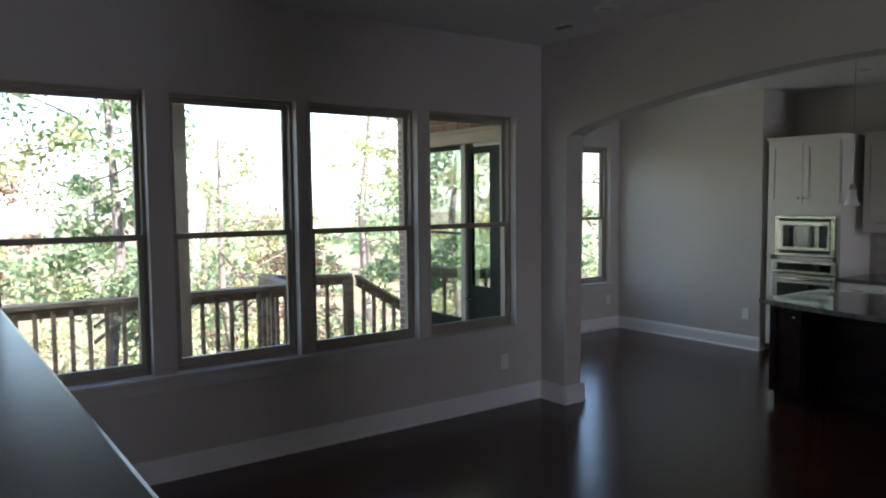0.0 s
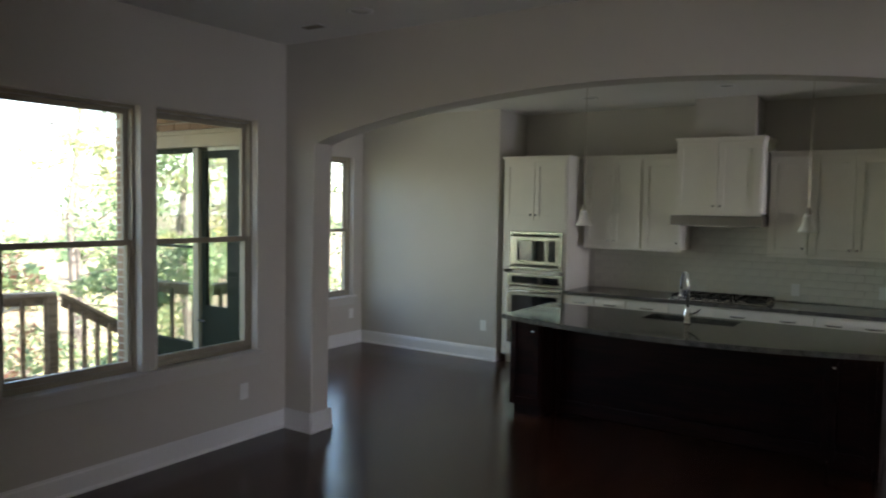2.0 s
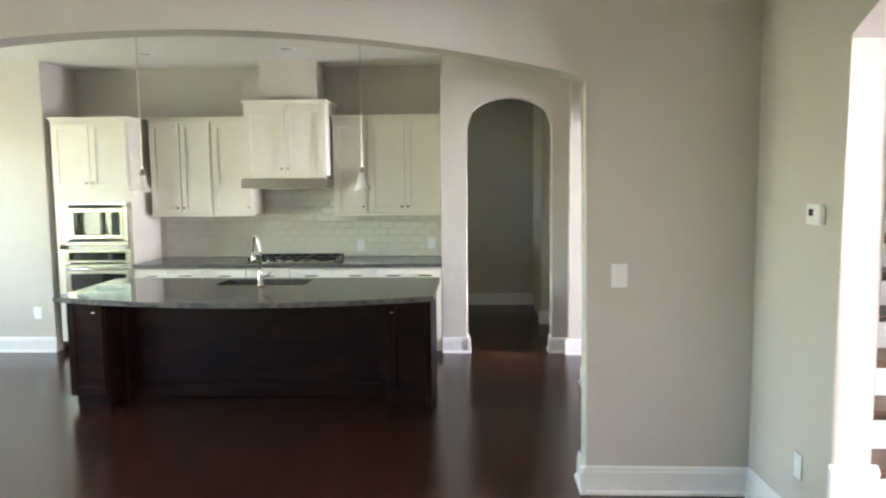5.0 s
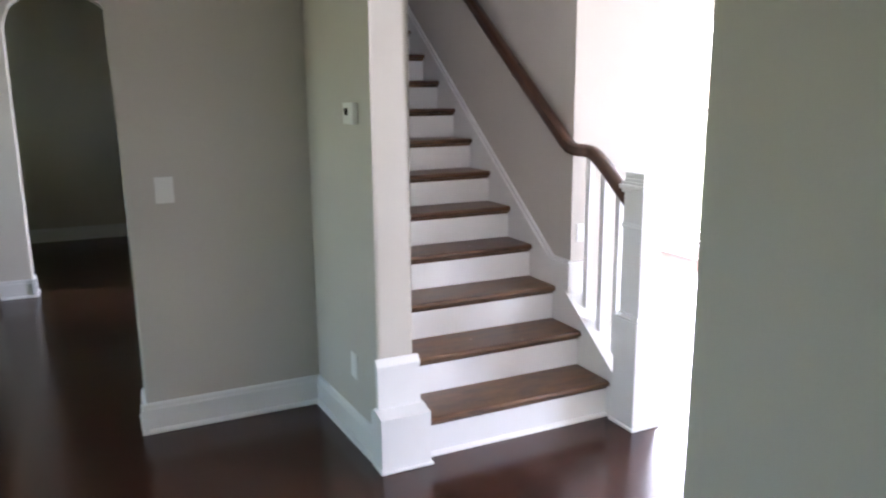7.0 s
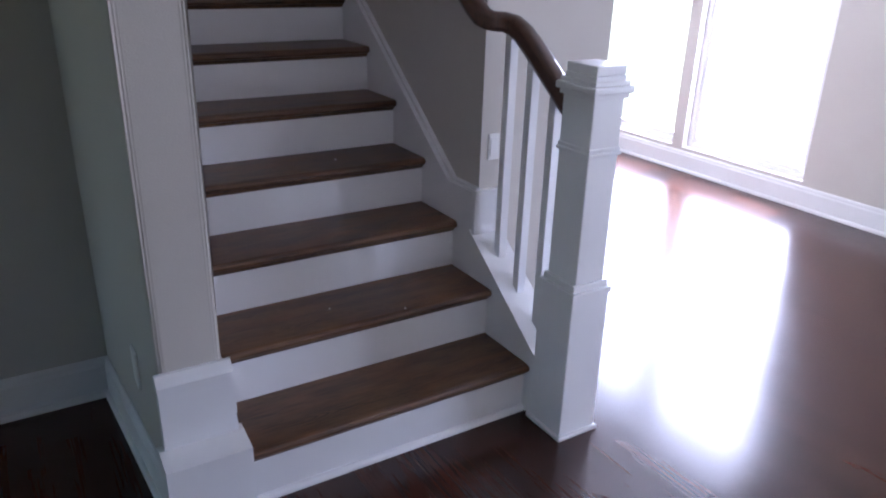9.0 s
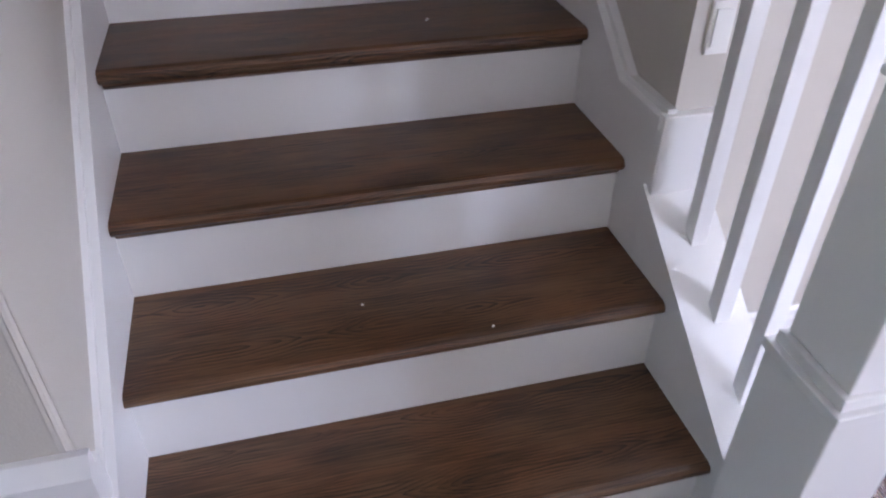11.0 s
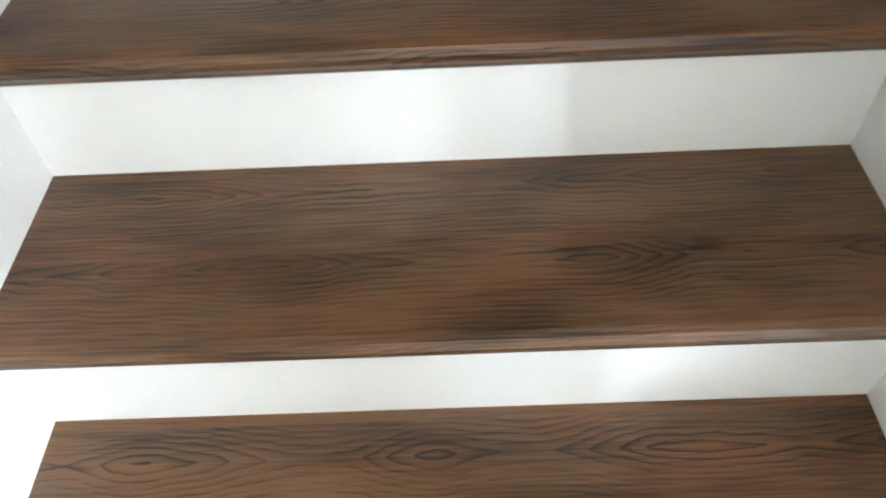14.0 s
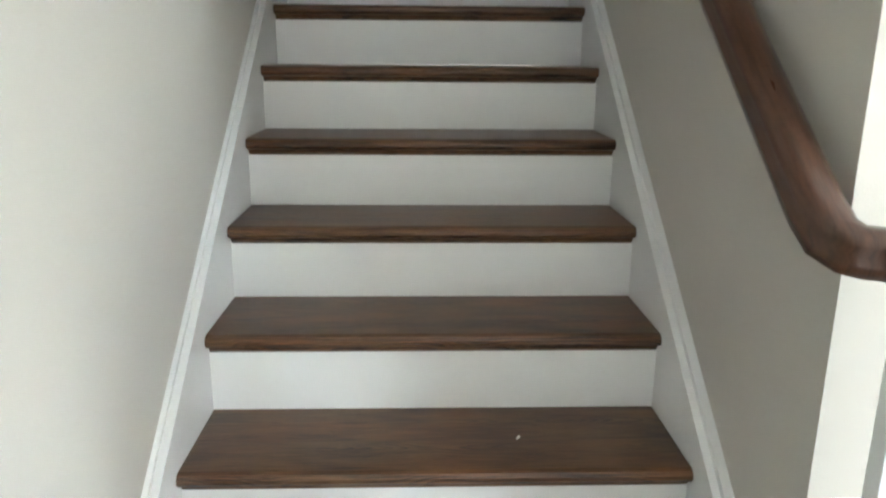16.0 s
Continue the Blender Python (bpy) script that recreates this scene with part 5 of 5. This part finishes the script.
def limb(bm, p, q, r0, r1, seg=7):
    p, q = Vector(p), Vector(q)
    mid = (p + q) / 2 + Vector((random.uniform(-1, 1), random.uniform(-1, 1), 0)) * (q - p).length * 0.06
    d = (q - p).normalized()
    s = d.orthogonal().normalized()
    t = d.cross(s)
    rows = [[bm.verts.new(c + (s * math.cos(2 * math.pi * i / seg) + t * math.sin(2 * math.pi * i / seg)) * r) for i in range(seg)] for c, r in ((p, r0), (mid, (r0 + r1) / 2), (q, r1))]
    for a, b in zip(rows, rows[1:]):
        for i in range(seg):
            bm.faces.new((a[i], a[(i + 1) % seg], b[(i + 1) % seg], b[i]))


def tree(x, y, h, spread, material, label, seed, r=0.13, per=24, low=0.3, size=0.046):
    rng = np.random.default_rng(seed)
    base = -2.5
    t = thing("tree", (x, y, base), label, "tree", "woodland trees")
    bm = B()
    lean = rng.uniform(-0.5, 0.5, 2)
    top = (x + lean[0], y + lean[1], base + h)
    limb(bm, (x, y, base - 0.1), top, r, r * 0.25, 9)
    centers = []
    for i in range(15):
        f = low + (0.97 - low) * (i + rng.random()) / 15
        st = Vector((x, y, base)).lerp(Vector(top), f)
        ang = rng.uniform(0, 6.283)
        ln = spread * (1.15 - 0.6 * f) * rng.uniform(0.5, 1.1)
        en = st + Vector((math.cos(ang) * ln, math.sin(ang) * ln, ln * rng.uniform(0.1, 0.55)))
        limb(bm, st, en, r * 0.35 * (1.1 - f), 0.012, 5)
        for k in range(4):
            c = st.lerp(en, 0.45 + 0.2 * k) + Vector(rng.normal(0, 0.25, 3).tolist())
            centers.append((*c, rng.uniform(0.16, 0.5)))
    part("trunk", bm, BARK, t)
    me = leaf_cloud("crown", [(c[0] - x, c[1] - y, c[2] - base, c[3]) for c in centers], material, rng, per, size)
    o = new("crown", me)
    o.parent = t


spots = random.Random(5)
KINDS = [(LEAF_G, "tall woodland tree with green leaves"), (LEAF_Y, "woodland tree with yellow-green autumn leaves"), (LEAF_G, "tall woodland tree with green leaves"), (LEAF_R, "small woodland tree with reddish leaves")]
PLANT = [(-11.2, -1.75, 7.2, 1.25, 0, 60), (-12.4, -3.6, 7.5, 2.2, 1, 60), (-14.5, -6.5, 9.0, 2.6, 0, 40), (-14.0, 1.3, 5.2, 1.4, 1, 9), (-16.0, -2.6, 4.4, 1.8, 3, 32), (-15.2, 2.2, 3.6, 1.5, 3, 20),
         (-12.6, 4.6, 7.5, 2.1, 1, 16), (-17.5, 5.8, 8.0, 2.6, 1, 12), (-19.5, -5.0, 7.0, 2.6, 1, 20), (-18.5, 2.2, 4.6, 2.0, 0, 12), (-22.0, -9.0, 9.0, 3.0, 0, 30),
         (-22.0, 8.5, 8.0, 3.0, 1, 26), (-11.0, 7.5, 7.0, 2.0, 0, 30), (-10.9, 2.9, 4.2, 1.1, 0, 26), (-11.2, -6.8, 7.0, 2.0, 1, 40)]
for i, (x, y, h, s, k, per) in enumerate(PLANT):
    tree(x, y, h, s, KINDS[k][0], KINDS[k][1], 40 + i, 0.10, int(per * 2.6) + 12)

# undergrowth
rng = np.random.default_rng(9)
for mat_, lab, sd in ((LEAF_G, "dense green undergrowth below the deck", 3), (LEAF_Y, "yellowing undergrowth below the deck", 4), (LEAF_R, "reddish undergrowth below the deck", 6)):
    rng = np.random.default_rng(sd)
    k = 70 if mat_ is not LEAF_R else 18
    cc = [(-10.4 - abs(rng.normal(0, 4.0)), rng.uniform(-9, 11), -2.1 + rng.uniform(0, 1.5), rng.uniform(0.4, 0.9)) for _ in range(k)]
    o = new("undergrowth", leaf_cloud("undergrowth", cc, mat_, rng, 150, 0.065))
    tagged(o, lab, "shrubs", "", "stuff")
# far woods
rng = np.random.default_rng(12)
cc = [(-30 - rng.uniform(0, 10), rng.uniform(-30, 30), -2.5 + rng.uniform(0, 2.2), rng.uniform(0.8, 1.6)) for _ in range(110)]
o = new("far_woods", leaf_cloud("far_woods", cc, LEAF_G, rng, 90, 0.28))
tagged(o, "distant green woodland edge", "woods", "", "stuff")

# ---- bricks of the nook facade ----
bm = B(); box(bm, -0.098, 0.098, -0.018, 0.030, -0.0285, 0.0285, 0.003)
brick_me = finish("brick", bm, BRICK, (0, 0, 0))
facade = tagged(new("nook_brickwork"), "tan and brown brick veneer of the breakfast nook", "brick wall", "", "structure")
facade.location = (-7.7, 0.715, 0)


def brick(x, z, scale=1.0):
    o = new("brick", brick_me)
    o.parent = facade
    o.location = (x + 7.7, 0.0, z)
    o.scale = (scale, 1, 1)


for row in range(40):
    z = 0.2 + row * 0.067
    if z > 2.85:
        break
    sh = 0.103 if row % 2 else 0.0
    if z < 2.30:
        brick(-7.90 + 0.098, z), brick(-7.90 + 0.30, z, 0.88 if row % 2 else 0.78)
    else:
        for i in range(9):
            x = -7.80 + sh + i * 0.206
            if x < -6.19:
                brick(x, z)
# west face of the nook corner
bm = B(); box(bm, XKO - 0.012, XKO - 0.001, 0.70, 0.98, -2.5, 3.0)
solid("wall_nook_outer", bm, MORTAR, "pale mortar bed of the nook's outer face", "wall")

# ---- backsplash tiles ----
bs = tagged(new("backsplash"), "glossy cream subway tile backsplash above the counter", "backsplash", "", "structure")
bs.location = (-3.45, YKB, CZ)
bm = B(); box(bm, -4.90 + 3.45, -1.99 + 3.45, -0.006, -0.001, 0.001, 1.32 - CZ); box(bm, -3.855 + 3.45, -3.03 + 3.45, -0.006, -0.001, 1.32 - CZ, 1.60 - CZ)
gb = new("grout_bed", finish("grout_bed", bm, GROUT, (0, 0, 0)))
gb.parent = bs
TW, TH = 0.150, 0.0735
bm = B(); box(bm, -TW / 2 + 0.0015, TW / 2 - 0.0015, -0.0125, -0.004, -TH / 2 + 0.0015, TH / 2 - 0.0015, 0.0045)
tile_me = finish("tile", bm, TILE, (0, 0, 0))
trng = random.Random(3)
for row in range(10):
    z = 0.002 + TH * (row + 0.5)
    for col in range(21):
        x = -4.90 + TW * (col + 0.5 + (0.5 if row % 2 else 0.0)) - 0.0
        wide = -4.90 <= x - TW / 2 and x + TW / 2 <= -1.985
        if not wide or (z + CZ + TH / 2 > 1.325 and not (-3.86 < x - TW / 2 + 0.04 and x + TW / 2 - 0.04 < -3.025)) or z + CZ + TH / 2 > 1.60:
            continue
        o = new("tile", tile_me)
        o.parent = bs
        o.location = (x + 3.45, 0, z)
        o.rotation_euler = (trng.uniform(-0.03, 0.03), 0, trng.uniform(-0.03, 0.03))
